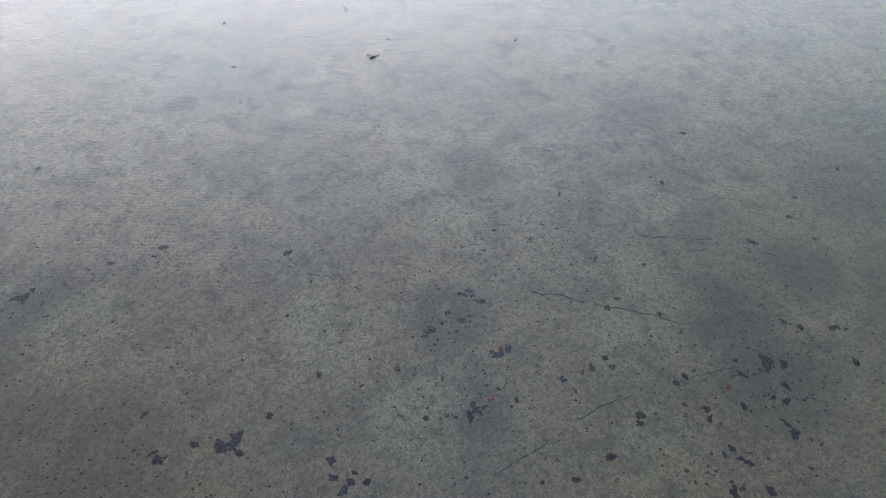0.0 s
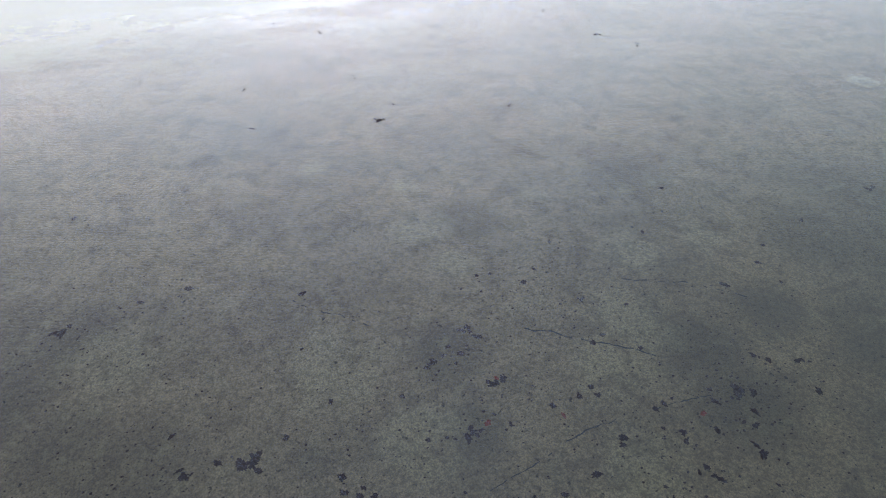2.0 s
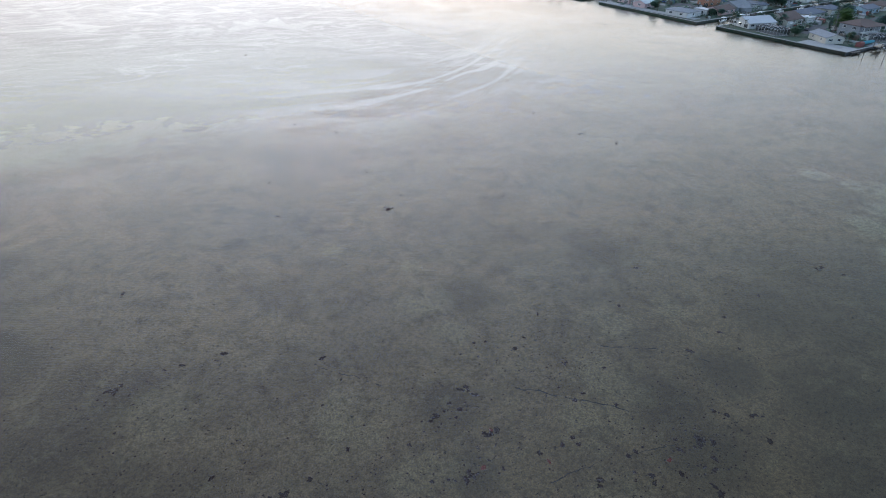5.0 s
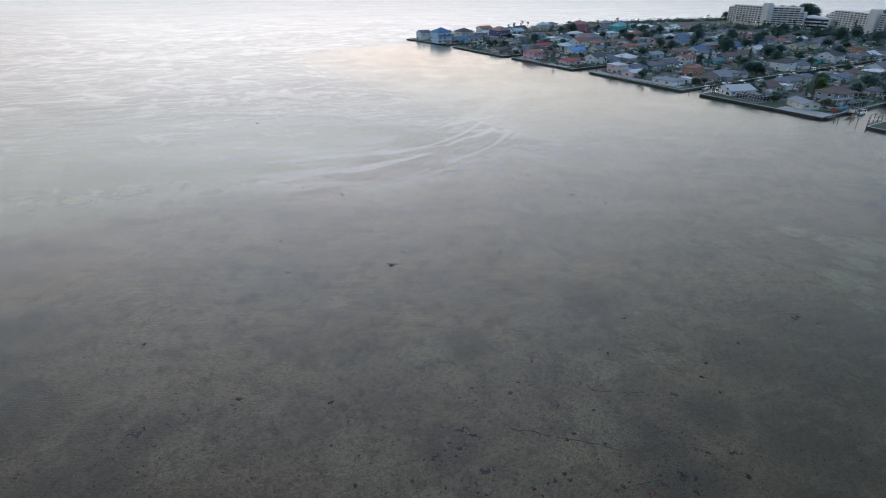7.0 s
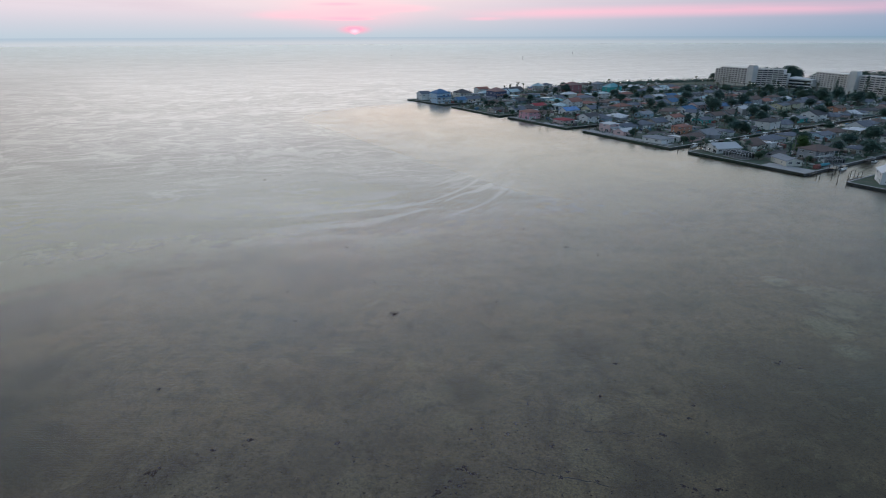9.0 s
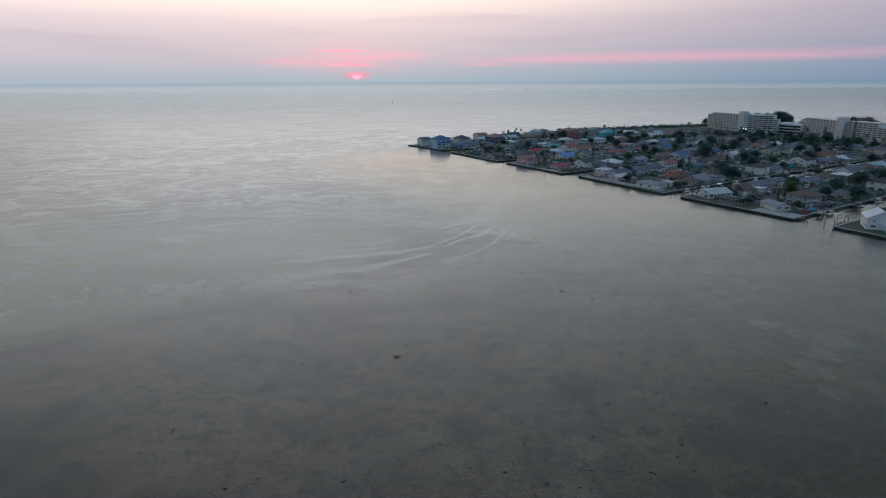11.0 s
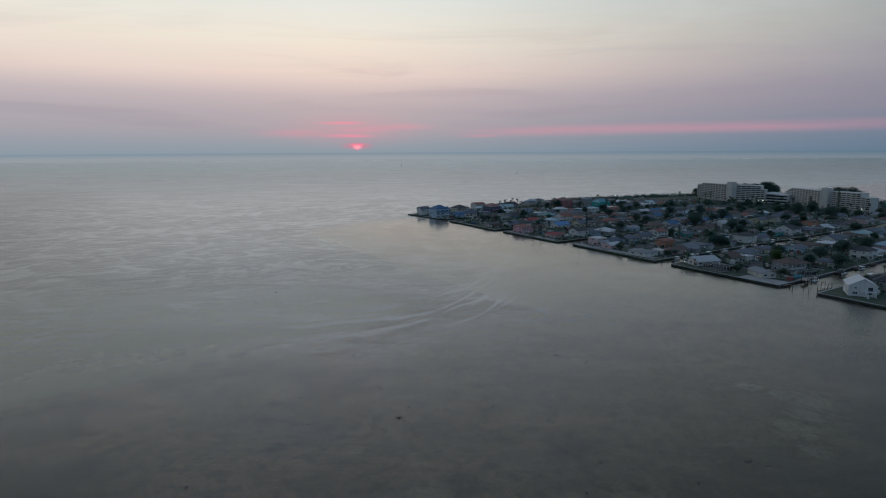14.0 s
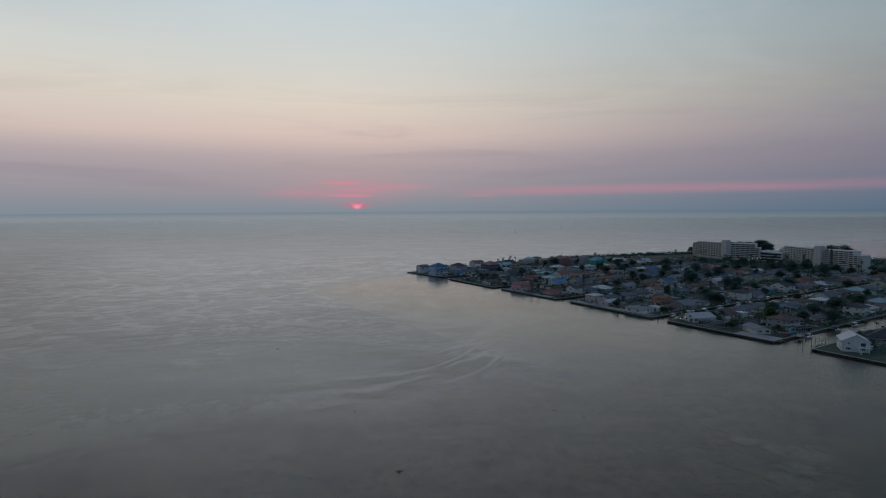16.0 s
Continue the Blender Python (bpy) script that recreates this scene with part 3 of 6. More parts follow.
# dry ground closing the inner ends of the canals: from u, between the fingers' sides
for u0, v0, v1 in ((345, 367, 380), (405, 294.5, 303.5), (478, 226, 238.5), (497, 154.5, 165), (470, 86, 101.5)):
    bm = bmesh.new()
    poly(bm, [(u0, v0), (INLAND, v0), (INLAND, v1), (u0, v1)], -1.2, LAND)
    bm.transform(PLANNED)
    part("canal_end", bm, LAWN, land)
for outline in ([(520, 372), (546, 362), (588, 392), (568, 428), (540, 436), (500, 440), (500, 420)], [(346, 384), (368, 392), (378, 404), (372, 421), (352, 421), (338, 408)]):
    bm = bmesh.new()
    poly(bm, outline, LAND - 0.3, LAND + 0.012)
    bm.transform(PLANNED)
    part("field", bm, DRY_GRASS, land, "rough field of dry tan grass")
tagged(land, "low grassy ground of the island, dry lawns and yards", "ground", "", "structure")


def seawall(v0, v1, ua, ub):
    """Concrete bulkhead with a cap round a finger's shore end and along its canals."""
    ob = new("seawall")
    line = [(a * PLAN, b * PLAN) for a, b in ((INLAND, v0), (ua, v0), (ub, v1), (INLAND, v1))]
    for (u0, w0), (u1, w1) in zip(line, line[1:]):
        d = Vector((u1 - u0, w1 - w0, 0))
        L = d.length
        m = ISLAND @ Matrix.Translation((u0, w0, 0)) @ Matrix.Rotation(math.atan2(d.y, d.x), 4, "Z")
        bm = bmesh.new()
        box(bm, -0.2, L + 0.2, -0.22, 0.0, -1.2, LAND + 0.02, m)
        part("wall", bm, WET_WALL, ob, "dark wet-stained concrete")
        bm = bmesh.new()
        box(bm, -0.4, L + 0.4, -0.4, 0.45, LAND + 0.02, LAND + 0.22, m)
        part("cap", bm, CONCRETE, ob, "pale concrete cap")
    return tagged(ob, "stained concrete seawall with a pale cap at the water's edge", "seawall", "", "structure")


for f in FINGERS:
    seawall(*f)

# ---- on the sea bed ----
BED = -0.55


def clump(x, y, size, mat, label, rng, z=BED):
    """An uneven mat of algae over the bed, at plan units x, y."""
    size *= PLAN
    bm = bmesh.new()
    rings, spokes, seed = 6, 44, Vector((rng.uniform(0, 90), rng.uniform(0, 90), 0))
    lean, thin = rng.uniform(0, math.pi), rng.uniform(0.5, 0.85)
    grid = []
    for i in range(1, rings + 1):
        row = []
        for j in range(spokes):
            a = 2 * math.pi * j / spokes
            d = Vector((math.cos(a), math.sin(a), 0))
            reach = 0.7 + 0.5 * noise.noise(d * 1.0 + seed) + 0.36 * noise.noise(d * 2.6 + seed) + 0.2 * noise.noise(d * 6.0 + seed) + 0.12 * noise.noise(d * 12.0 + seed)
            r = size * 0.62 * max(reach, 0.1) * i / rings
            x0, y0 = r * d.x, r * d.y * thin
            h = size * 0.1 * (1 - (i / rings) ** 2) * (0.4 + abs(noise.noise(Vector((x0, y0, 0)) * 4 / size + seed)) * 3)
            row.append(bm.verts.new((x0 * math.cos(lean) - y0 * math.sin(lean), x0 * math.sin(lean) + y0 * math.cos(lean), h + 0.012 if i < rings else -0.02)))
        grid.append(row)
    top = bm.verts.new((0, 0, size * 0.12))
    for j in range(spokes):
        k = (j + 1) % spokes
        bm.faces.new((top, grid[0][j], grid[0][k]))
        for lo, hi in zip(grid, grid[1:]):
            bm.faces.new((lo[j], hi[j], hi[k], lo[k]))
    ob = new("algae_clump", mesh_of("algae_clump", bm, mat))
    ob.location = (x * PLAN, y * PLAN, z)
    return tagged(ob, label, "algae", "algae on the flats")


NEAR_WEED = [
    (-1.2, 39.3, 2.3), (-6.3, 39.8, 1.3), (-7.5, 43.6, 0.6), (1.5, 40.9, 0.5), (-3.8, 40.1, 0.8), (19.1, 47.8, 1.3), (17, 46.4, 0.6), (14.8, 44.9, 1.4),
    (17.9, 45.3, 0.7), (17.1, 44.3, 0.4), (16.2, 45.5, 0.4), (20, 41.3, 1.5), (5.5, 43.4, 0.6), (11.5, 42.2, 0.5), (16.3, 37.1, 1.6), (18.6, 38.2, 0.4),
    (23.7, 37.6, 0.6), (12.6, 37.4, 0.5), (14.1, 37.2, 0.4), (5.4, 36.2, 0.7), (5.3, 34.9, 0.6), (6.8, 34.9, 0.5), (6.4, 34.3, 0.6), (7.5, 34, 0.6),
    (5.8, 33.8, 0.7), (3.7, 50, 0.4), (19.6, 36.9, 0.5), (14.7, 36.9, 0.4), (19, 30.6, 0.4), (21.3, 30.1, 0.6), (31.7, 43.7, 0.6), (30.4, 43, 0.6)]
RIGHT_WEED = [
    (34.4, 41.2, 0.5), (36.1, 46.7, 0.5), (27.8, 38.5, 0.6), (26.4, 37.8, 0.7), (28, 37.5, 0.6), (32, 34.8, 0.6), (33, 35.1, 0.6), (34, 35.4, 0.4),
    (33, 32.2, 0.7), (32.7, 31.4, 0.6), (37.7, 35.3, 0.5), (37.4, 34.1, 0.8), (39.9, 34.6, 1.4), (39.5, 33.7, 1.2), (41.2, 34, 0.9), (40, 32.2, 0.9),
    (39.2, 31.1, 0.7), (38.4, 31.6, 0.5), (27.9, 33.2, 0.7), (27.6, 32.6, 0.6), (24.3, 30.9, 0.8), (32.9, 29, 0.6), (33, 28.2, 0.5), (33.4, 27.8, 0.6),
    (32.1, 28.8, 0.5), (31.4, 26.6, 1.2), (33.6, 25.7, 0.8), (38, 28.7, 0.9), (37.9, 29.6, 0.7), (45, 36.6, 0.7), (48.1, 35.6, 1.1), (46.9, 32.4, 0.9)]
OUTER_WEED = [
    (35.8, 31.6, 0.7), (28.9, 28.5, 0.4), (37.3, 26.2, 0.4), (31.6, 33, 0.4), (44.1, 37.5, 0.6), (47.6, 46.4, 0.9), (53.5, 48.4, 0.7), (19.7, 93.6, 1.0),
    (0.8, 95.8, 0.5), (-0.1, 109.8, 0.4), (41.5, 92.6, 0.5), (51.5, 64.3, 0.8), (23.2, 98.2, 0.4), (32.8, 58.2, 0.6), (27.3, 52.7, 0.7), (29.2, 54.3, 0.5),
    (22.8, 55.1, 0.5), (24.3, 54.9, 0.5), (4.5, 57.5, 0.8), (-11.5, 60.8, 0.8), (-18.3, 58.8, 1.6), (-6.8, 61.6, 0.8), (31.9, 48.4, 1.0), (20, 46.8, 0.9),
    (-20.6, 78.4, 0.7), (44.1, 56.8, 0.6), (64, 53.5, 0.8), (53.7, 45, 0.5), (56.2, 50.8, 0.6), (15.8, 135.2, 0.7), (66.6, 135.3, 0.9), (70.6, 117.9, 0.9)]
FAR_WEED = [(76.1, 111, 1.0), (-5.1, 219.9, 1.4), (77.8, 56.5, 1.5), (79.8, 54.3, 0.6), (18.9, 110.9, 0.5), (113.2, 139.1, 1.0)]
RED_SPOTS = [(17.8, 37.6, 0.7), (24.2, 36.4, 0.6), (35.7, 33.3, 0.6), (20.1, 41.7, 0.5), (-0.9, 39.6, 0.5)]
weed_rng = random.Random(11)
for spots in (NEAR_WEED, RIGHT_WEED, OUTER_WEED, FAR_WEED):
    for x, y, s in spots:
        if s < 0.95:
            clump(x, y, s * 1.2, WEED, "dark purple-brown algae clump lying on pale sand", weed_rng)
            continue
        for k in range(int(3 + s * 2)):
            a = weed_rng.uniform(0, 6.283)
            r = 0.0 if k == 0 else s * weed_rng.uniform(0.25, 0.55)
            clump(x + r * math.cos(a) * 1.1, y + r * math.sin(a) * 0.8, s * weed_rng.uniform(0.35, 0.6), WEED, "one of a patch of dark algae lumps on the sand", weed_rng)
for x, y, s in RED_SPOTS:
    clump(x, y, s * 1.2, RED_WEED, "rust-red algae tuft on the sand flats", weed_rng)


# mats of weed and small floats adrift on the surface
for x, y, s in ((19.7, 92.2, 1.2), (20.6, 92.5, 0.6), (23.1, 97.0, 0.5), (18.8, 108.8, 0.5), (15.9, 132.9, 0.9), (0.2, 109.3, 0.55), (1.2, 94.8, 0.6), (40.8, 91.4, 0.6), (74.6, 109.0, 1.1), (69.6, 116.6, 0.7), (70.6, 116.5, 0.6),
                (65.4, 133.2, 0.9), (72.5, 124.8, 0.5), (83.3, 139.4, 0.5), (7.1, 141.2, 0.6), (-4.0, 216.6, 1.2), (2.0, 222.9, 0.7), (14.6, 208.6, 0.8), (28.2, 158.3, 0.5), (143.0, 233.5, 1.0), (119.4, 241.3, 1.0)):
    clump(x, y, s, WEED, "dark mat of drifting weed on the water", weed_rng, 0.0)


def loose_weed(name, count, size, spread, seed):
    """Countless small scraps of weed over the flats."""
    rng = random.Random(seed)
    verts, faces = [], []
    for i in range(count):
        x, y = (q * PLAN for q in spread(rng))
        s = PLAN * size * rng.uniform(0.4, 1.3)
        a, k, z, e = rng.uniform(0, 6.28), len(verts), BED, rng.uniform(0.5, 1.0)
        for j in range(5):
            b, q = a + j * 1.257, s * rng.uniform(0.6, 1.2)
            verts.append((x + q * math.cos(b), y + q * e * math.sin(b), z - 0.01))
        verts.append((x, y, z + s * 0.5))
        faces += [(k + j, k + (j + 1) % 5, k + 5) for j in range(5)]
    me = bpy.data.meshes.new(name)
    me.from_pydata(verts, [], faces)
    me.materials.append(WEED)
    return tagged(new(name, me), "small dark scraps of seaweed scattered over the sand", "seaweed", "", "stuff")


def thick_patch(rng):
    x, y = rng.choice(((39, 33, 9), (33, 30, 8), (-10, 41, 8), (18, 42, 9), (6, 35, 6), (46, 40, 10), (28, 50, 9), (-14, 55, 10)))[:2]
    return x + rng.gauss(0, 6), y + rng.gauss(0, 4.5)


loose_weed("seaweed_scraps", 1500, 0.09, lambda r: (r.uniform(-45, 85), r.uniform(18, 90)), 3)
loose_weed("seaweed_bits", 1300, 0.13, thick_patch, 5)


def scar(points, width=0.13):
    """A narrow groove that a propeller left, lined with dark weed."""
    bm = bmesh.new()
    points = [(x * PLAN, y * PLAN) for x, y in points]
    width *= PLAN
    pts = []
    for a, b in zip(points, points[1:]):
        n = max(2, int(math.dist(a, b) / 0.5))
        pts += [Vector((*a, BED)).lerp(Vector((*b, BED)), i / n) for i in range(n)]
    pts.append(Vector((*points[-1], BED)))
    left, right, crest = [], [], []
    for i, p in enumerate(pts):
        d = (pts[min(i + 1, len(pts) - 1)] - pts[max(i - 1, 0)]).normalized()
        s = Vector((-d.y, d.x, 0))
        p = p + s * (weed_rng.uniform(-0.1, 0.1) + 0.5 * noise.noise(p * 0.35))
        w = width * weed_rng.uniform(0.3, 1.0)
        left.append(bm.verts.new(p + s * w + Vector((0, 0, -0.005))))
        right.append(bm.verts.new(p - s * w + Vector((0, 0, -0.005))))
        crest.append(bm.verts.new(p + Vector((0, 0, 0.03))))
    for i in range(len(pts) - 1):
        if noise.noise(pts[i] * 0.6) < -0.2 or weed_rng.random() < 0.1:      # sanded over here and there
            continue
        bm.faces.new((left[i], left[i + 1], crest[i + 1], crest[i]))
        bm.faces.new((crest[i], crest[i + 1], right[i + 1], right[i]))
    structure("groove", bm, SCAR, "thin dark propeller scar across the sand flats", "groove")


scar([(24.8, 46.6), (27.4, 45.1), (29.8, 43.4), (32.8, 41.9), (34.7, 40.5), (35.9, 39.4)])
scar([(37.6, 50.3), (41.2, 48.9), (44, 47.6), (46.6, 45.9), (49.7, 43.4)])
scar([(3.4, 56.7), (5.8, 54.7), (8.6, 52.6), (10.3, 51)], 0.09)
scar([(14.4, 31.6), (17.1, 32.2), (19, 32.7), (22.1, 33.8), (25.3, 34.5), (28.3, 34.8)], 0.08)
scar([(32.2, 34.7), (34.8, 34.9), (37.3, 34.7)], 0.09)

# ---- houses ----
def window_mesh(w, h, bars=1):
    """Framed window, its face towards -y: frame in slot 0, glass in slot 1."""
    bm = bmesh.new()
    t = 0.09
    cols = [-w / 2]
    for i in range(bars + 1):
        x0 = -w / 2 + w * i / (bars + 1)
        cols += [x0 + t if i == 0 else x0 + t / 2, x0 + w / (bars + 1) - (t if i == bars else t / 2)]
    cols.append(w / 2)
    rows = [0, t, h - t, h]
    grid = [[bm.verts.new((x, -0.08, z)) for z in rows] for x in cols]
    panes = []
    for i in range(len(cols) - 1):
        for j in range(3):
            f = bm.faces.new((grid[i][j], grid[i + 1][j], grid[i + 1][j + 1], grid[i][j + 1]))
            if j == 1 and i % 2 == 1:
                panes.append(f)
    rim = [e for e in bm.edges if e.is_boundary]
    back = bmesh.ops.extrude_edge_only(bm, edges=rim)["geom"]
    for v in back:
        if isinstance(v, bmesh.types.BMVert):
            v.co.y = 0.03
    bmesh.ops.inset_individual(bm, faces=panes, thickness=0.012, depth=-0.05)
    for f in panes:
        f.material_index = 1
    me = mesh_of("window", bm, TRIM)
    me.materials.append(GLASS)
    return me


WIN = {"small": window_mesh(1.1, 1.2), "wide": window_mesh(2.2, 1.3, 2), "slider": window_mesh(3.0, 2.05, 2)}


def door_mesh(w, h, rows):
    bm = bmesh.new()
    box(bm, -w / 2, w / 2, -0.06, 0.05, 0, h)
    for i in range(rows):
        z = h * i / rows
        box(bm, -w / 2 + 0.12, w / 2 - 0.12, -0.09, -0.06, z + 0.08, z + h / rows - 0.08)
    return mesh_of("door", bm, TRIM)


FRONT_DOOR, GARAGE = door_mesh(1.0, 2.1, 3), door_mesh(4.6, 2.2, 4)


def wall_poses(w, d):
    """Poses of the four walls' middles, -y outward, and their lengths."""
    return [(pose(0, -d / 2, 0), w), (pose(w / 2, 0, 0, 0, 0, 90), d), (pose(0, d / 2, 0, 0, 0, 180), w), (pose(-w / 2, 0, 0, 0, 0, -90), d)]


def hip_roof(bm, w, d, z, rise, over=0.6, ridge=None):
    """Hipped roof with thick eaves; the ridge runs along the longer side."""
    a, b = w / 2 + over, d / 2 + over
    r = max(a - b, 0.01) if a >= b else 0.0
    q = max(b - a, 0.01) if b > a else 0.0
    lo = [bm.verts.new((x, y, z - 0.2)) for x, y in ((-a, -b), (a, -b), (a, b), (-a, b))]
    hi = [bm.verts.new((x, y, z)) for x, y in ((-a, -b), (a, -b), (a, b), (-a, b))]
    t = [bm.verts.new((-r, -q, z + rise)), bm.verts.new((r, q, z + rise))]
    bm.faces.new(lo[::-1])
    for i in range(4):
        bm.faces.new((lo[i], lo[(i + 1) % 4], hi[(i + 1) % 4], hi[i]))
    if a >= b:
        for f in ((hi[0], hi[1], t[1], t[0]), (hi[1], hi[2], t[1]), (hi[2], hi[3], t[0], t[1]), (hi[3], hi[0], t[0])):
            bm.faces.new(f)
    else:
        for f in ((hi[0], hi[1], t[0]), (hi[1], hi[2], t[1], t[0]), (hi[2], hi[3], t[1]), (hi[3], hi[0], t[0], t[1])):
            bm.faces.new(f)


def gable_roof(bm, w, d, z, rise, over=0.5):
    """Two slabs; the ridge runs along x."""
    a, b = w / 2 + over, d / 2 + over
    drop = rise * over / (d / 2)
    for s in (-1, 1):
        pts = [(-a, s * b, z - drop), (a, s * b, z - drop), (a, 0, z + rise), (-a, 0, z + rise)]
        lo = [bm.verts.new(p) for p in pts]
        hi = [bm.verts.new((x, y, h + 0.18)) for x, y, h in pts]
        for f in (lo, hi[::-1]):
            bm.faces.new(f)
        for i in range(4):
            j = (i + 1) % 4
            bm.faces.new((lo[j], lo[i], hi[i], hi[j]))


SAID = {"white": "white", "cream": "cream", "yellow": "pale yellow", "pink": "bright pink", "pale_pink": "pale pink", "blue": "light blue", "navy": "dark blue",
        "teal": "teal green", "orange": "orange", "terracotta": "terracotta", "red": "dull red", "grey": "grey", "tan": "tan",
        "brown": "brown", "dark": "dark grey", "pale": "pale grey", "slate_blue": "slate-blue", "aqua": "pale aqua"}
KIND = {1: "one-storey", 2: "two-storey", 3: "three-storey"}


def house(u, v, w, d, storeys=1, wall="white", roof="grey", style="hip", turn=0.0, floor=2.75, rise=None, porch=0, stilts=0.0, seed=0, garage=None, chimney=False, say=""):
    """A house: w along u, d along v before turning. porch: balconies with posts on the -u side. stilts: open height under it."""
    rng = random.Random(seed * 7919 + 13)
    label = say or f"{KIND[storeys]} {SAID[wall]} stucco house with {SAID[roof]} {style} roof"
    ob = thing("house", isle(u, v, LAND, turn), label, "house")
    base, h = stilts + 0.15, stilts + 0.15 + storeys * floor
    rise = rise if rise is not None else min(w, d) * rng.uniform(0.17, 0.24)
    along = w >= d
    bm = bmesh.new()
    box(bm, -w / 2, w / 2, -d / 2, d / 2, base - 0.15, h)
    if style == "gable":
        a, b = (w / 2, d / 2)
        if along:
            tri = [((-a, -b, h), (-a, b, h), (-a, 0, h + rise)), ((a, -b, h), (a, b, h), (a, 0, h + rise))]
        else:
            tri = [((-a, -b, h), (a, -b, h), (0, -b, h + rise)), ((-a, b, h), (a, b, h), (0, b, h + rise))]
        for t in tri:
            off = Vector(t[2]) - Vector((0, 0, 0))
            inward = Vector((-math.copysign(0.2, t[2][0]) if along else 0, 0 if along else -math.copysign(0.2, t[2][1]), 0))
            f = [bm.verts.new(p) for p in t]
            g = [bm.verts.new(Vector(p) + inward) for p in t]
            bm.faces.new(f)
            bm.faces.new(g[::-1])
            for i in range(3):
                bm.faces.new((f[i], g[i], g[(i + 1) % 3], f[(i + 1) % 3]))
    # a lower wing on the canal side
    reach = rng.uniform(2.4, 4.2) if storeys == 1 and not stilts and rng.random() < 0.75 else 0.0
    back = -1 if (garage == 2) else 1
    wing_w, wing_x = w * rng.uniform(0.35, 0.6), w * rng.uniform(-0.16, 0.16)
    if reach:
        box(bm, wing_x - wing_w / 2, wing_x + wing_w / 2, min(back * d / 2, back * (d / 2 + reach)), max(back * d / 2, back * (d / 2 + reach)), 0, h - 0.35)
    part("wall", bm, WALLS[wall], ob)
    bm = bmesh.new()
    if reach:
        deep = reach + d * 0.4
        hip_roof(bm, wing_w, deep, 0, rise * 0.62, 0.5)
        bmesh.ops.translate(bm, vec=(wing_x, back * (d / 2 + reach - deep / 2), h - 0.16), verts=bm.verts[:])
    if style == "gable":
        before = set(bm.verts)
        gable_roof(bm, max(w, d), min(w, d), h, rise)
        if not along:
            bmesh.ops.rotate(bm, cent=(0, 0, 0), matrix=Matrix.Rotation(radians(90), 3, "Z"), verts=[q for q in bm.verts if q not in before])
    elif style == "flat":
        box(bm, -w / 2 - 0.3, w / 2 + 0.3, -d / 2 - 0.3, d / 2 + 0.3, h, h + 0.28)
        box(bm, -w / 2 + 0.4, w / 2 - 0.4, -d / 2 + 0.4, d / 2 - 0.4, h + 0.28, h + 0.36)
    else:
        hip_roof(bm, w, d, h + 0.2, rise)
        if rng.random() < 0.6:      # vent and turbine on the slope
            tube(bm, (w * 0.15, d * 0.12, h), (w * 0.15, d * 0.12, h + rise + 0.5), 0.12)
    r = part("roof", bm, ROOFS[roof], ob)
    if chimney or rng.random() < 0.12:
        bm = bmesh.new()
        box(bm, w * 0.2, w * 0.2 + 0.9, -0.4, 0.5, h, h + rise + 0.9)
        box(bm, w * 0.2 - 0.1, w * 0.2 + 1.0, -0.5, 0.6, h + rise + 0.9, h + rise + 1.05)
        part("chimney", bm, CONCRETE, r)
    sides = wall_poses(w, d)
    for k in range(storeys):
        z = base + k * floor
        for i, (m, length) in enumerate(sides):
            n = 1 if i in (1, 2) and u > 330 else max(1, min(1 if u > 400 else 2 if u > 330 else 9, int(length / rng.uniform(4.0, 5.2))))
            for j in range(n):
                x = (j + 0.5) * length / n - length / 2 + rng.uniform(-0.2, 0.2)
                kind = rng.choice(("small", "wide", "wide", "slider")) if length / n > 3.2 else rng.choice(("small", "wide"))
                if kind == "slider" and k and not porch:
                    kind = "wide"
                share("window", WIN[kind], ob, m @ Matrix.Translation((x, 0, z + (0.06 if kind == "slider" else 0.95))))
    side = rng.choice((0, 2)) if garage is None else garage
    m, length = sides[side]
    if not stilts:
        share("garage_door", GARAGE, ob, m @ Matrix.Translation((-length * 0.28, -0.05, 0.02)))
        share("door", FRONT_DOOR, ob, m @ Matrix.Translation((length * 0.06, -0.04, 0.05)))
    if stilts:
        for x in (-w / 2 + 0.3, 0, w / 2 - 0.3):
            for y in (-d / 2 + 0.3, 0, d / 2 - 0.3):
                bm = bmesh.new()
                box(bm, x - 0.2, x + 0.2, y - 0.2, y + 0.2, -0.1, base)
                part("post", bm, WALLS[wall], ob)
    for k in range(porch):
        z = base + k * floor
        bm = bmesh.new()
        box(bm, -w / 2 - 2.4, -w / 2 - 0.003, -d / 2, d / 2, z - 0.2, z)
        deck = part("balcony", bm, TRIM, ob, "white painted balcony")
        bm = bmesh.new()
        box(bm, -w / 2 - 2.36, -w / 2 - 2.28, -d / 2, d / 2, z + 0.95, z + 1.03)
        for i in range(int(d / 0.45)):
            y = -d / 2 + (i + 0.5) * 0.45
            box(bm, -w / 2 - 2.34, -w / 2 - 2.3, y - 0.03, y + 0.03, z, z + 0.95)
        part("railing", bm, TRIM, deck)
        for i in range(5):
            y = -d / 2 + 0.15 + (d - 0.3) * i / 4
            bm = bmesh.new()
            box(bm, -w / 2 - 2.36, -w / 2 - 2.16, y - 0.1, y + 0.1, z - 0.003, z + floor - 0.2)
            part("post", bm, TRIM, ob)
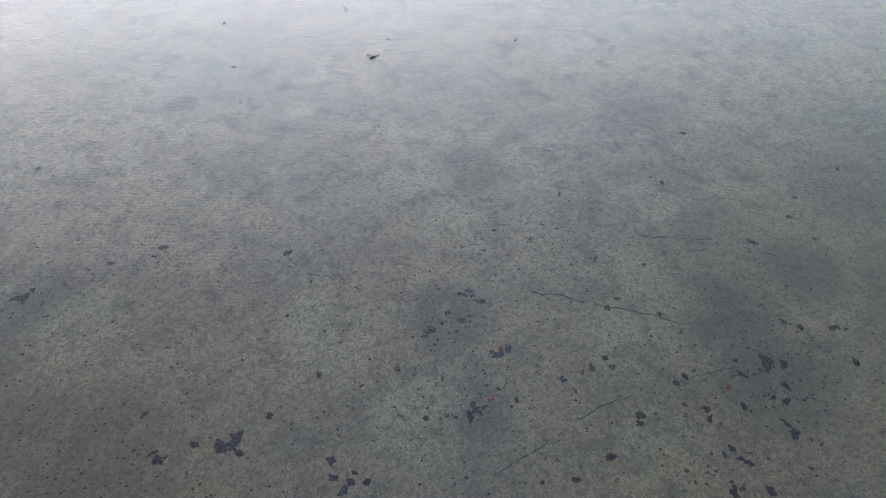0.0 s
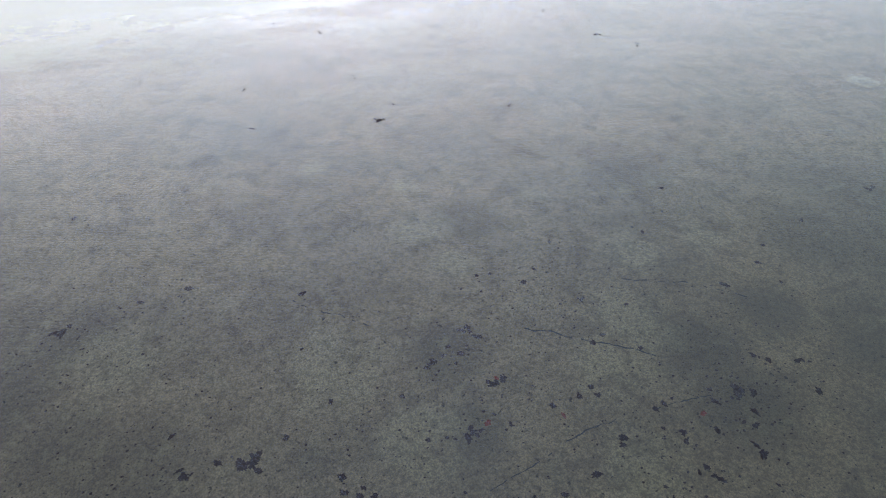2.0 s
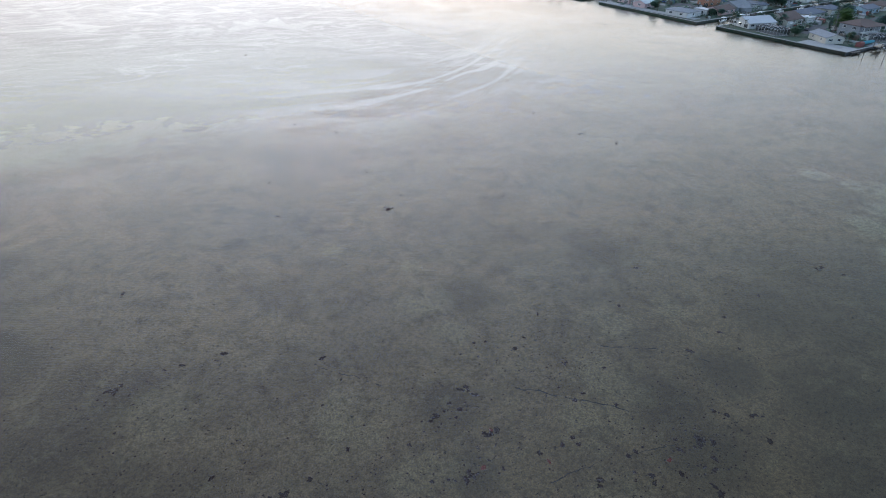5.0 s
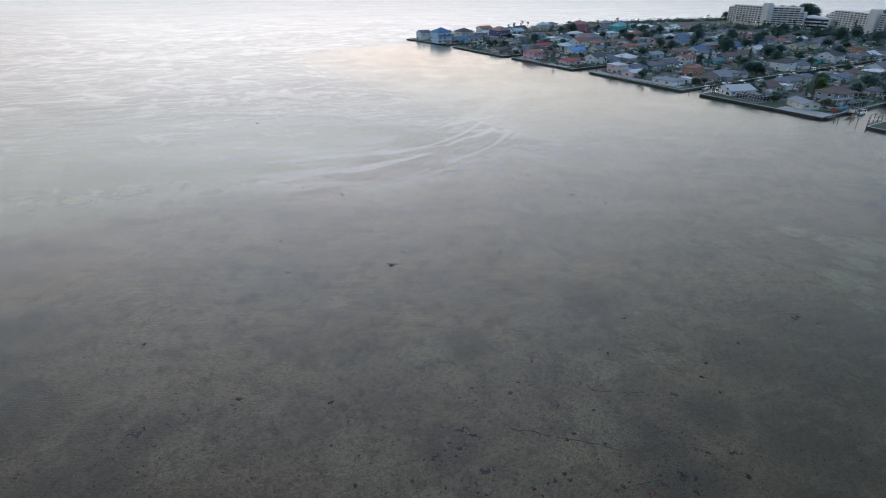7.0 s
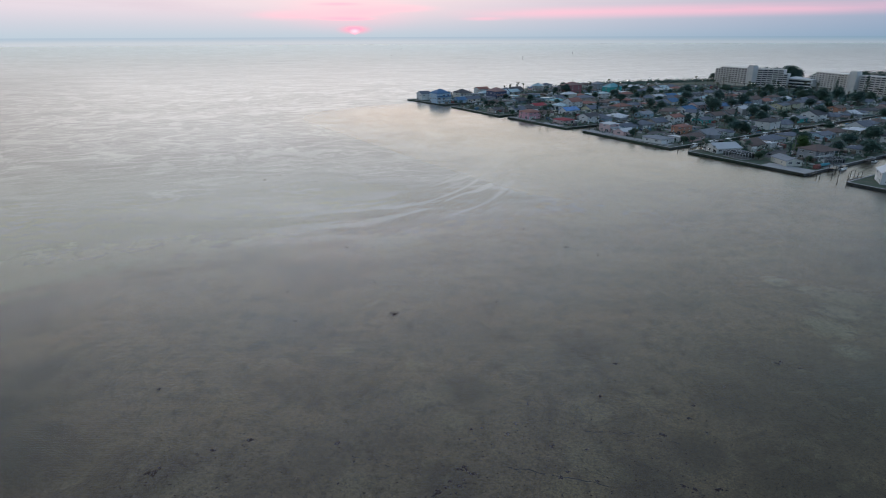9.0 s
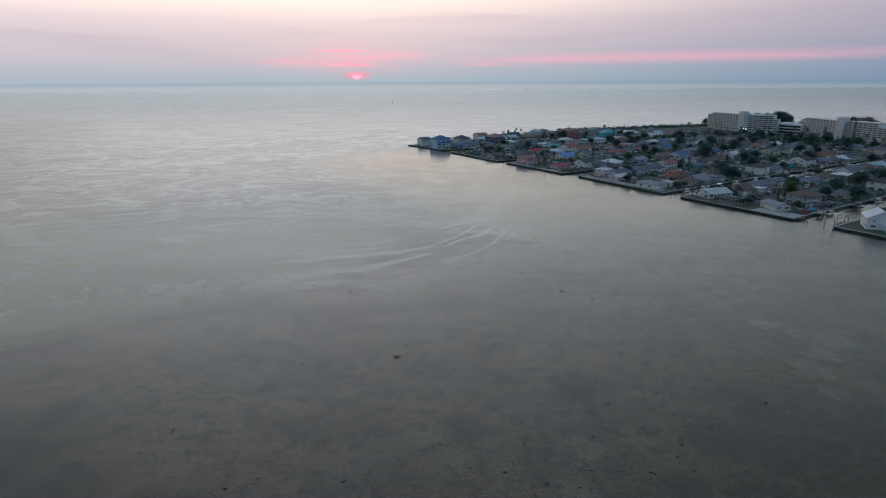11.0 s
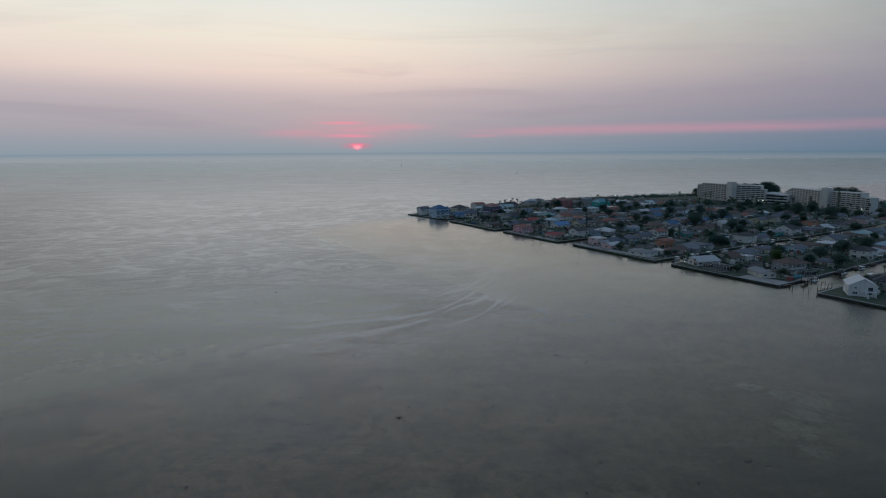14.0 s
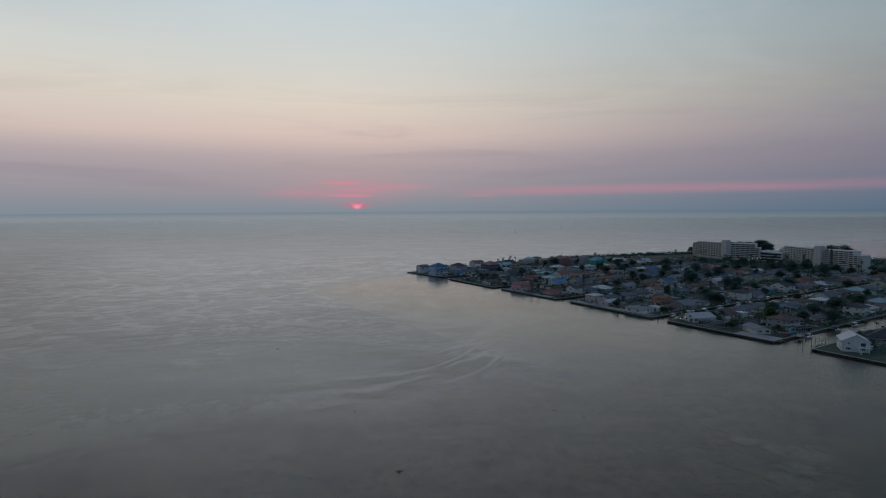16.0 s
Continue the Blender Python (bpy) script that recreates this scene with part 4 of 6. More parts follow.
    if porch:
        bm = bmesh.new()
        z = base + porch * floor
        vs = [(-w / 2 - 2.7, -d / 2 - 0.2, z - 0.05), (-w / 2 + 0.3, -d / 2 - 0.2, z + 0.75), (-w / 2 + 0.3, d / 2 + 0.2, z + 0.75), (-w / 2 - 2.7, d / 2 + 0.2, z - 0.05)]
        lo = [bm.verts.new(p) for p in vs]
        hi = [bm.verts.new((x, y, q + 0.15)) for x, y, q in vs]
        bm.faces.new(lo)
        bm.faces.new(hi)
        for i in range(4):
            bm.faces.new((lo[i], lo[(i + 1) % 4], hi[(i + 1) % 4], hi[i]))
        part("porch_roof", bm, ROOFS[roof], ob)
    return ob


def pool_cage(u, v, w, d, h=3.2, turn=0.0):
    """Screened pool enclosure: an aluminium frame with mesh between, mansard top."""
    ob = thing("pool_cage", isle(u, v, LAND, turn), "screened pool enclosure with a pale aluminium frame beside a house", "pool cage")
    bm = bmesh.new()
    nx, ny, r = max(3, round(w / 2)), max(3, round(d / 2)), 0.06
    def roof_z(x, y):
        return h + 0.9 * min(1, (min(w / 2 - abs(x), d / 2 - abs(y))) / 1.6)
    xs, ys = [-w / 2 + w * i / nx for i in range(nx + 1)], [-d / 2 + d * i / ny for i in range(ny + 1)]
    for x in xs:
        for s in (-1, 1):
            tube(bm, (x, s * d / 2, 0), (x, s * d / 2, h), r, n=4)
        for a, b in zip(ys, ys[1:]):
            tube(bm, (x, a, roof_z(x, a)), (x, b, roof_z(x, b)), r, n=4)
    for y in ys:
        for s in (-1, 1):
            tube(bm, (s * w / 2, y, 0), (s * w / 2, y, h), r, n=4)
        for a, b in zip(xs, xs[1:]):
            tube(bm, (a, y, roof_z(a, y)), (b, y, roof_z(b, y)), r, n=4)
    part("frame", bm, FRAME, ob)
    bm = bmesh.new()
    grid = {(i, j): bm.verts.new((x, y, roof_z(x, y) - 0.02)) for i, x in enumerate(xs) for j, y in enumerate(ys)}
    for i in range(nx):
        for j in range(ny):
            bm.faces.new((grid[i, j], grid[i + 1, j], grid[i + 1, j + 1], grid[i, j + 1]))
    part("roof_screen", bm, SCREEN, ob)
    for s in (-1, 1):
        for x0, x1, y0, y1 in ((-w / 2, w / 2, s * d / 2, s * d / 2), (s * w / 2, s * w / 2, -d / 2, d / 2)):
            bm = bmesh.new()
            bm.faces.new([bm.verts.new(p) for p in ((x0, y0, 0.3), (x1, y1, 0.3), (x1, y1, h), (x0, y0, h))])
            part("wall_screen", bm, SCREEN, ob)
    bm = bmesh.new()
    box(bm, -w / 2, w / 2, -d / 2, d / 2, -0.05, 0.1)
    part("deck", bm, CONCRETE, ob, "pale concrete pool deck")
    return ob


TAKEN = []      # (u, v, radius) of ground already built on


def put_house(u, v, w, d, *a, **k):
    """A house of w by d metres at plan units u, v (its lot reaches farther inland)."""
    u, w, d = u - w * 0.1, w * 1.02, d * 1.02
    TAKEN.append((u, v, max(w, d) * 0.62 / PLAN))
    return house(u, v, w, d, *a, seed=len(TAKEN), **k)


# houses along the water, finger by finger
put_house(253, 421, 12, 11, 2, "white", "grey", "gable", floor=3.3, rise=2.6, say="two-storey white clapboard house with brown gable roof at the point")
put_house(252.5, 394, 15, 17, 3, "blue", "slate_blue", "hip", porch=2, floor=3.3, rise=4.2, turn=90, say="three-storey pale blue house with slate-blue roof and white balconies")
put_house(279, 402, 14, 15, 2, "cream", "dark", "hip", floor=3.6, rise=3.4, porch=2, stilts=0.9, turn=90)
put_house(311, 396, 18, 15, 2, "navy", "pink", "hip", floor=4.0, rise=3.8, porch=1, turn=90)
put_house(276, 358, 16, 10, 1, "tan", "brown", "gable", rise=2.0)
put_house(252, 320, 12, 11, 1, "tan", "dark", "gable", rise=1.4)
put_house(251, 283, 13, 13, 2, "pink", "terracotta", "hip", rise=2.2)
put_house(253, 254, 11, 13, 1, "pale_pink", "red", "hip", rise=1.4)
put_house(292, 322, 14, 10, 1, "white", "red", "gable", rise=2.0)
put_house(288, 285, 16, 10, 1, "white", "blue", "gable", floor=3.4, rise=2.6)
put_house(268, 247.5, 13, 10, 2, "white", "dark", "gable", rise=2.0)
put_house(252, 217, 10, 10, 2, "pale_pink", "white", "hip", rise=1.3, porch=1, turn=90)
put_house(250, 204, 12, 9, 1, "pale_pink", "white", "gable", rise=1.6)
put_house(246, 179, 13, 15, 1, "white", "pale", "hip", rise=1.3)
put_house(256, 169.8 + 6, 6, 8, 1, "white", "white", "flat")
put_house(279, 190, 11, 9, 2, "orange", "terracotta", "hip", floor=2.5, rise=1.6)
put_house(250.4, 147, 17, 13.5, 1, "white", "white", "gable", rise=2.4, turn=-18)
put_house(246.2, 115.6, 9, 14, 1, "cream", "pale", "gable", rise=1.5, turn=-30)
put_house(267.3, 114.5, 11.5, 15, 2, "grey", "brown", "hip", floor=2.8, rise=2.4, porch=2, turn=78)
put_house(425, 216, 15, 12, 2, "yellow", "grey", "gable", floor=2.5, rise=1.8)
put_house(441, 187, 15, 10, 2, "orange", "brown", "gable", floor=2.5, rise=1.6)
put_house(376, 179, 17, 9, 1, "teal", "pale", "hip", rise=1.7)
put_house(325.5, 140, 16, 10, 1, "blue", "grey", "gable", rise=1.5)
put_house(357, 138, 14, 10, 1, "tan", "white", "hip", rise=1.2)
put_house(326, 338, 13, 11, 1, "cream", "teal", "hip", rise=2.2)
put_house(386, 346, 14, 10, 2, "white", "aqua", "hip", floor=2.6, rise=1.6)
put_house(318, 247, 14, 10, 1, "blue", "pale", "gable", rise=1.8)
put_house(338, 224, 12, 9, 2, "white", "grey", "gable", floor=2.5, rise=2.2, turn=90)
put_house(414, 345, 14, 11, 1, "tan", "terracotta", "hip", rise=2.4)
put_house(344, 247, 17, 11, 1, "tan", "brown", "hip", rise=2.2)
put_house(324, 208, 13, 10, 1, "teal", "grey", "gable", rise=1.8)
put_house(348, 330, 20, 13, 2, "tan", "grey", "hip", floor=2.7, rise=2.0)
put_house(314, 175, 16, 11, 1, "grey", "dark", "hip", rise=2.0)
put_house(290, 147, 17, 12, 1, "white", "grey", "hip", rise=2.4)
put_house(277, 140, 7, 5, 1, "white", "white", "flat", say="white flat-roofed carport on the forecourt")
put_house(341.5, 141, 12, 10, 1, "tan", "brown", "hip", rise=1.9)
put_house(309, 148, 12, 10, 1, "cream", "grey", "hip", rise=1.9)
put_house(298, 110, 13, 10, 1, "white", "grey", "hip", rise=1.9)
put_house(399, 396, 20, 14, 3, "red", "pink", "hip", floor=3.1, rise=3.8)
put_house(431, 376, 20, 13, 2, "teal", "teal", "hip", floor=3.4, rise=4.0)
put_house(438, 402, 12, 12, 2, "grey", "pale", "hip", floor=3.8, rise=3.6)
put_house(394, 413, 10, 8, 1, "tan", "pale", "flat", stilts=3.0)
corner_house = put_house(245, 76.7, 13, 12, 2, "white", "white", "gable", rise=3.4, floor=2.75, turn=32, say="two-storey white clapboard house with white gable roof on the corner lawn")
put_house(274, 76, 20, 15, 1, "grey", "dark", "hip", rise=4.5, turn=15)
# the corner house has a raised deck on its front
bm = bmesh.new()
box(bm, -9.2, -6.65, -5.6, -0.6, 2.7, 2.9)
deck = part("balcony", bm, TRIM, corner_house, "white raised front deck")
bm = bmesh.new()
box(bm, -9.2, -9.12, -5.6, -0.6, 3.78, 3.86)
box(bm, -9.2, -6.65, -5.6, -5.52, 3.78, 3.86)
for i in range(18):
    box(bm, -9.18, -9.14, -5.58 + 0.29 * i, -5.53 + 0.29 * i, 2.9, 3.8)
part("railing", bm, TRIM, deck)
for y in (-5.45, -0.75):
    bm = bmesh.new()
    box(bm, -9.15, -8.95, y - 0.1, y + 0.1, -0.1, 2.7)
    part("post", bm, TRIM, corner_house)
bm = bmesh.new()
box(bm, -6.72, -6.64, -4.2, -2.2, 2.93, 5.0)
part("door", bm, GLASS, corner_house, "dark glazed deck door")
bm = bmesh.new()
for i in range(14):
    box(bm, -9.2 - 0.26 * i, -9.2 - 0.26 * i + 0.3, -2.0, -0.8, 2.72 - 0.19 * i, 2.78 - 0.19 * i)
part("stair", bm, TRIM, deck)
pool_cage(241.5, 134.3, 9, 14.5, turn=-14)
pool_cage(262, 105.3, 10, 6.4, 2.8, turn=-12)
TAKEN += [(362, 402, 15), (544, 402, 26), (318, 131, 5), (241.5, 134.3, 6), (262, 105, 4), (280, 112, 3), (255, 103, 3), (312, 126, 11), (247, 155, 4), (276, 127, 8)]

# the round pavilion on the gulf side
pav = thing("pavilion", isle(381, 425, LAND) @ Matrix.Scale(1.4, 4), "round white beach pavilion on posts with pale aqua roof", "pavilion")
TAKEN.append((381, 425, 9))
bm = bmesh.new()
bmesh.ops.create_cone(bm, cap_ends=True, segments=10, radius1=6.6, radius2=0.4, depth=2.2, matrix=Matrix.Translation((0, 0, 6.4)))
part("roof", bm, ROOFS["aqua"], pav)
bm = bmesh.new()
bmesh.ops.create_cone(bm, cap_ends=True, segments=10, radius1=5.4, radius2=5.4, depth=2.4, matrix=Matrix.Translation((0, 0, 4.1)))
part("wall", bm, WALLS["white"], pav)
for i in range(10):
    a = 2 * math.pi * (i + 0.5) / 10
    bm = bmesh.new()
    tube(bm, (5.0 * math.cos(a), 5.0 * math.sin(a), -0.1), (5.0 * math.cos(a), 5.0 * math.sin(a), 2.9), 0.18)
    part("post", bm, WALLS["white"], pav)
    share("window", WIN["wide"], pav, Matrix.Rotation(a + math.pi / 2, 4, "Z") @ Matrix.Translation((0, -5.14, 3.4)))

# the rest of the lots, two rows on each finger
lot = random.Random(4)
ROWS = []
for v0, v1, ua, ub in FINGERS:
    mid = (v0 + v1) / 2
    ROWS += [(v0 + 9.5, 262, 500, mid), (v1 - 9.5, 262, 500, mid)]
ROWS += [(438, 325, 470, 440), (372, 452, 520, 385), (300, 412, 500, 300), (95, 476, 500, 95), (234, 486, 505, 234)]
HOMES = []
for v, u0, u1, mid in ROWS:
    u = u0 + lot.uniform(0, 6)
    while u < u1:
        w, d = lot.uniform(11.5, 16.5), lot.uniform(9.5, 13)
        vv = v + lot.uniform(-1.2, 1.2)
        if all((u - a) ** 2 + (vv - b) ** 2 > (c + max(w, d) * 0.5 / PLAN) ** 2 for a, b, c in TAKEN):
            two = lot.random() < 0.16 and u > 300
            wall = lot.choice(("white", "white", "cream", "yellow", "pale_pink", "blue", "blue", "white", "grey", "grey", "grey", "tan", "cream"))
            roof = lot.choice(("grey", "grey", "grey", "grey", "grey", "brown", "brown", "brown", "dark", "dark", "dark", "pale", "pale", "white", "terracotta", "aqua", "slate_blue"))
            put_house(u, vv, w, d, 2 if two else 1, wall, roof, lot.choice(("hip", "hip", "gable", "gable", "flat") if not two else ("hip", "gable")),
                      turn=lot.choice((0, 0, 0, 180)) + lot.uniform(-2, 2), garage=2 if vv < mid else 0)
            HOMES.append((u, vv, w / PLAN, d / PLAN, mid))
        u += (w + lot.uniform(2.5, 6.5)) / PLAN
for i in range(6):
    for j in range(3):
        u, v = 516 + 17 * j, 120 + 16 * i
        if lot.random() < 0.85:
            put_house(u, v, 13, 10, 1, lot.choice(("white", "tan", "grey", "cream")), lot.choice(("grey", "brown", "pale", "white")), lot.choice(("hip", "gable")), turn=90)
            HOMES.append((u, v, 8, 10, v - 7))

# ---- apartment blocks ----
def apartment(u0, v0, u1, v1, floors, steps, label, storey=2.75):
    """A slab block from one corner of its front to the other: stacked balconies between end walls, and a lift tower."""
    L = math.hypot(u1 - u0, v1 - v0) * PLAN
    m = ISLAND @ Matrix.Translation((u0 * PLAN, v0 * PLAN, LAND)) @ Matrix.Rotation(math.atan2(v1 - v0, u1 - u0), 4, "Z")
    ob = thing("apartment_building", m, label, "apartment building")
    # along the front: x from 0 to L; the front looks to -y after the turn
    for x0, x1, top in steps:
        n = floors + top
        h = n * storey
        bm = bmesh.new()
        box(bm, x0 * L, x1 * L, 1.6, 15, -0.2, h + 0.4)
        part("wall", bm, APT, ob)
        bm = bmesh.new()
        box(bm, x0 * L - 0.15, x1 * L + 0.15, 1.45, 15.15, h + 0.4, h + 0.9)
        part("parapet", bm, APT, ob)
        bays = max(1, round((x1 - x0) * L / 6.0))
        bw = (x1 - x0) * L / bays
        bm_rail, bm_slab, bm_glass = bmesh.new(), bmesh.new(), bmesh.new()
        box(bm_rail, 0.25, bw - 0.25, 0.0, 0.14, 0.0, 1.15)
        box(bm_slab, 0.0, bw, 0.0, 1.6, -0.2, 0.0)
        box(bm_glass, 0.5, bw - 0.5, 1.5, 1.58, 0.05, 2.2)
        rail, slab, glass = mesh_of("railing", bm_rail, APT), mesh_of("balcony", bm_slab, APT), mesh_of("window", bm_glass, GLASS)
        for k in range(1, n):
            for b in range(bays):
                at = Matrix.Translation((x0 * L + b * bw, 0, k * storey))
                s = share("balcony", slab, ob, at)
                share("railing", rail, s)
                share("window", glass, ob, at)
        for b in range(bays + 1):
            x = x0 * L + b * bw
            bm_fin = bmesh.new()
            box(bm_fin, x - 0.12, x + 0.12, 0.15, 1.597, 0, h)
            part("fin", bm_fin, APT, ob)
        bm = bmesh.new()
        box(bm, x0 * L, x1 * L, -0.003, 1.6, h - 0.2, h + 0.3)
        part("canopy", bm, APT, ob)
    return ob


def tower(u, v, w, d, h, turn):
    ob = thing("lift_tower", isle(u, v, LAND, turn), "plain pale stucco lift tower between two balcony wings", "tower")
    bm = bmesh.new()
    box(bm, -w / 2, w / 2, -d / 2, d / 2, -0.2, h)
    box(bm, -w / 2 + 0.5, w / 2 - 0.5, -d / 2 + 0.5, d / 2 - 0.5, h, h + 1.6)
    part("wall", bm, APT, ob)
    for s in (-1, 1):
        bm = bmesh.new()
        box(bm, -w / 2 - 0.25, -w / 2 - 0.003, s * d * 0.28 - d * 0.16, s * d * 0.28 + d * 0.16, 0, h + 0.6)
        part("rib", bm, APT, ob)
    return ob


A_SAY = "nine-storey cream stucco apartment block with long stacked balconies"
apartment(604, 388, 588, 339.5, 9, ((0.0, 0.14, -1), (0.14, 1.0, 0)), A_SAY, 2.65)
tower(586, 335.5, 9, 9, 27.6, -10)
apartment(588, 331.8, 595, 305, 9, ((0.0, 0.86, 0), (0.86, 1.0, -2)), A_SAY, 2.65)
apartment(616, 294, 587, 246, 9, ((0.0, 0.13, -2), (0.13, 1.0, 0)), A_SAY, 2.42)
tower(585, 241.5, 9, 9, 25.6, -10)
apartment(584.5, 237.5, 576.5, 203, 9, ((0.0, 0.76, 0), (0.76, 1.0, -2)), A_SAY, 2.42)

# low clubhouse between them
club = thing("clubhouse", isle(604, 300, LAND) @ Matrix.Scale(1.3, 4), "low white clubhouse with dark horizontal window bands", "building")
bm = bmesh.new()
box(bm, 0, 18, -16, 14, -0.2, 10)
part("wall", bm, WALLS["white"], club)
for k in range(3):
    bm = bmesh.new()
    box(bm, -0.3, -0.003, -14, 8, 1.2 + 3.0 * k, 2.9 + 3.0 * k)
    part("window", bm, GLASS, club)
    bm = bmesh.new()
    box(bm, -1.4, -0.003, -15, 9, 2.95 + 3.0 * k, 4.1 + 3.0 * k)
    part("balcony", bm, WALLS["white"], club)
bm = bmesh.new()
hip_roof(bm, 20, 16, 10, 2.0)
bm.transform(Matrix.Translation((8, 6, 0)))
part("roof", bm, ROOFS["white"], club)

# ---- roads, drives and patios ----
road = new("road")
for i, (v0, v1, ua, ub) in enumerate(FINGERS):
    mid = (v0 + v1) / 2
    bm = bmesh.new()
    box(bm, 268, 556, mid - 2.4, mid + 2.4, LAND - 0.1, LAND + 0.05, PLANNED)
    part("lane", bm, ASPHALT, road)
    bm = bmesh.new()
    bmesh.ops.create_cone(bm, cap_ends=True, segments=24, radius1=9.5, radius2=9.5, depth=0.16, matrix=isle(268, mid, LAND - 0.025))
    part("turning_circle", bm, ASPHALT, road)
bm = bmesh.new()
box(bm, 556, 576, 60, 392, LAND - 0.1, LAND + 0.045, PLANNED)
part("car_park", bm, ASPHALT, road)
tagged(road, "worn grey asphalt lanes with turning circles between the houses", "road", "", "structure")

drives = new("pavement")
pave = random.Random(17)
for u, v, w, d, mid in HOMES:
    s = 1 if mid > v else -1
    a, b = v + s * d / 2, mid - s * 2.3
    bm = bmesh.new()
    x = u + (w * 0.28 if s > 0 else -w * 0.28) * pave.choice((1, -1))
    box(bm, x - 2.2, x + 2.2, min(a, b), max(a, b), LAND - 0.1, LAND + pave.uniform(0.02, 0.035), PLANNED)
    part("drive", bm, DRIVE, drives)
for u0, u1, v0, v1 in ((233.2, 242, 102, 120), (239.6, 244.5, 169.2, 200), (240.6, 247, 200, 225.4), (255, 262, 115, 138), (241, 246, 246, 262), (248, 258, 380.5, 386), (242.5, 246, 272, 292), (250, 258, 100.5, 106)):
    bm = bmesh.new()
    box(bm, u0, u1, v0, v1, LAND - 0.1, LAND + 0.04, PLANNED)
    part("patio", bm, CONCRETE, drives, "pale concrete patio")
bm = bmesh.new()
box(bm, 251.5, 262, 121, 135, LAND - 0.1, LAND + 0.06, PLANNED)
part("forecourt", bm, ASPHALT, drives, "grey asphalt forecourt")
tagged(drives, "pale concrete drives and waterside patios beside the houses", "pavement", "", "structure")

# ---- trees ----
def leaves(bm, rng, centre, radii, count, size):
    """Small bent leaf sprays filling a lobe, thinner towards its middle."""
    for _ in range(count):
        d = Vector((rng.gauss(0, 1), rng.gauss(0, 1), rng.gauss(0, 1))).normalized() * rng.uniform(0.45, 1.0)
        p = Vector(centre) + Vector((d.x * radii[0], d.y * radii[1], d.z * radii[2]))
        a, t = rng.uniform(0, 6.283), rng.uniform(-0.9, 0.9)
        s = size * rng.uniform(0.6, 1.3)
        x = Vector((math.cos(a), math.sin(a), t * 0.6)).normalized() * s
        y = Vector((-math.sin(a), math.cos(a), rng.uniform(-0.5, 0.5))).normalized() * s * 0.7
        q = [bm.verts.new(p + o) for o in (-x, -y * 0.8, x, y)]
        q[2].co.z -= s * 0.25
        bm.faces.new((q[0], q[1], q[2]))
        bm.faces.new((q[0], q[2], q[3]))


def broadleaf(seed, h, spread, mat, count=1900):
    rng = random.Random(seed)
    ob = thing("tree", pose(0, 0, -60), "leafy dark green yard tree with a rounded uneven crown", "tree", "yard trees")
    bm = bmesh.new()
    fork = h * 0.2
    tube(bm, (0, 0, -0.2), (0.1, 0.05, fork), 0.26, 0.19)
    lobes = []
    for i in range(6):
        a, r = i * 1.05 + rng.uniform(-0.3, 0.3), spread * rng.uniform(0.3, 0.62)
        tip = (r * math.cos(a), r * math.sin(a), h * rng.uniform(0.34, 0.74))
        tube(bm, (0.1, 0.05, fork - 0.1), tip, 0.14, 0.05, 5)
        lobes.append((tip, spread * rng.uniform(0.52, 0.74)))
    lobes.append(((0, 0, h * 0.8), spread * 0.5))
    part("trunk", bm, BARK, ob)
    bm = bmesh.new()
    for c, r in lobes:
        leaves(bm, rng, c, (r, r, r * 0.78), count // len(lobes), 0.36)
    part("crown", bm, mat, ob)
    return ob


def pine(seed, h, spread):
    rng = random.Random(seed)
    ob = thing("pine_tree", pose(0, 0, -60), "tall dark feathery pine with a narrow ragged crown", "tree", "pines")
    bm = bmesh.new()
    tube(bm, (0, 0, -0.2), (0, 0, h * 0.95), 0.28, 0.05)
    lobes = []
    for i in range(12):
        z = h * (0.2 + 0.78 * i / 12)
        r = spread * (1.05 - 0.8 * i / 12) * rng.uniform(0.6, 1.1)
        a = i * 2.4
        tip = (r * 0.6 * math.cos(a), r * 0.6 * math.sin(a), z + 0.4)
        tube(bm, (0, 0, z), tip, 0.07, 0.03, 4)
        lobes.append((tip, r * 0.75))
    part("trunk", bm, BARK, ob)
    bm = bmesh.new()
    for c, r in lobes:
        leaves(bm, rng, c, (r, r, h * 0.08), 55, 0.34)
    part("crown", bm, LEAF_DARK, ob)
    return ob


def palm(seed, h):
    rng = random.Random(seed)
    ob = thing("palm_tree", pose(0, 0, -60), "slender grey-trunked palm with a drooping frond crown", "palm", "palms")
    lean = rng.uniform(0.02, 0.1)
    bm = bmesh.new()
    last = Vector((0, 0, -0.2))
    for i in range(6):
        z = h * (i + 1) / 6
        nxt = Vector((lean * z * z / h, 0, z))
        tube(bm, last, nxt, 0.19 - 0.012 * i, 0.19 - 0.012 * (i + 1), 7)
        last = nxt
    part("trunk", bm, BARK, ob)
    bm = bmesh.new()
    for i in range(17):
        a, droop, L = i * 2.4, rng.uniform(-0.55, 1.5), rng.uniform(1.4, 2.1)
        side = Vector((-math.sin(a), math.cos(a), 0))
        p0, rows = last.copy(), []
        for k in range(7):
            s = k / 6
            p = last + Vector((math.cos(a), math.sin(a), 0)) * L * s * (1 - 0.25 * droop * s) + Vector((0, 0, 0.75 * s - (0.5 + 1.6 * droop) * s * s))
            rows.append((p, 0.42 * math.sin(math.pi * min(0.95, 0.12 + s * 0.85))))
        for (p, w), (q, w2) in zip(rows, rows[1:]):
            for sgn in (-1, 1):
                e = (p + q) / 2 + side * sgn * (w + w2) * 0.55 - Vector((0, 0, 0.22))
                bm.faces.new([bm.verts.new(o) for o in (p, q, e + (q - p) * 0.35)])
                bm.faces.new([bm.verts.new(o) for o in (p, e, p + (q - p) * 0.4)])
    part("fronds", bm, FROND, ob)
    return ob


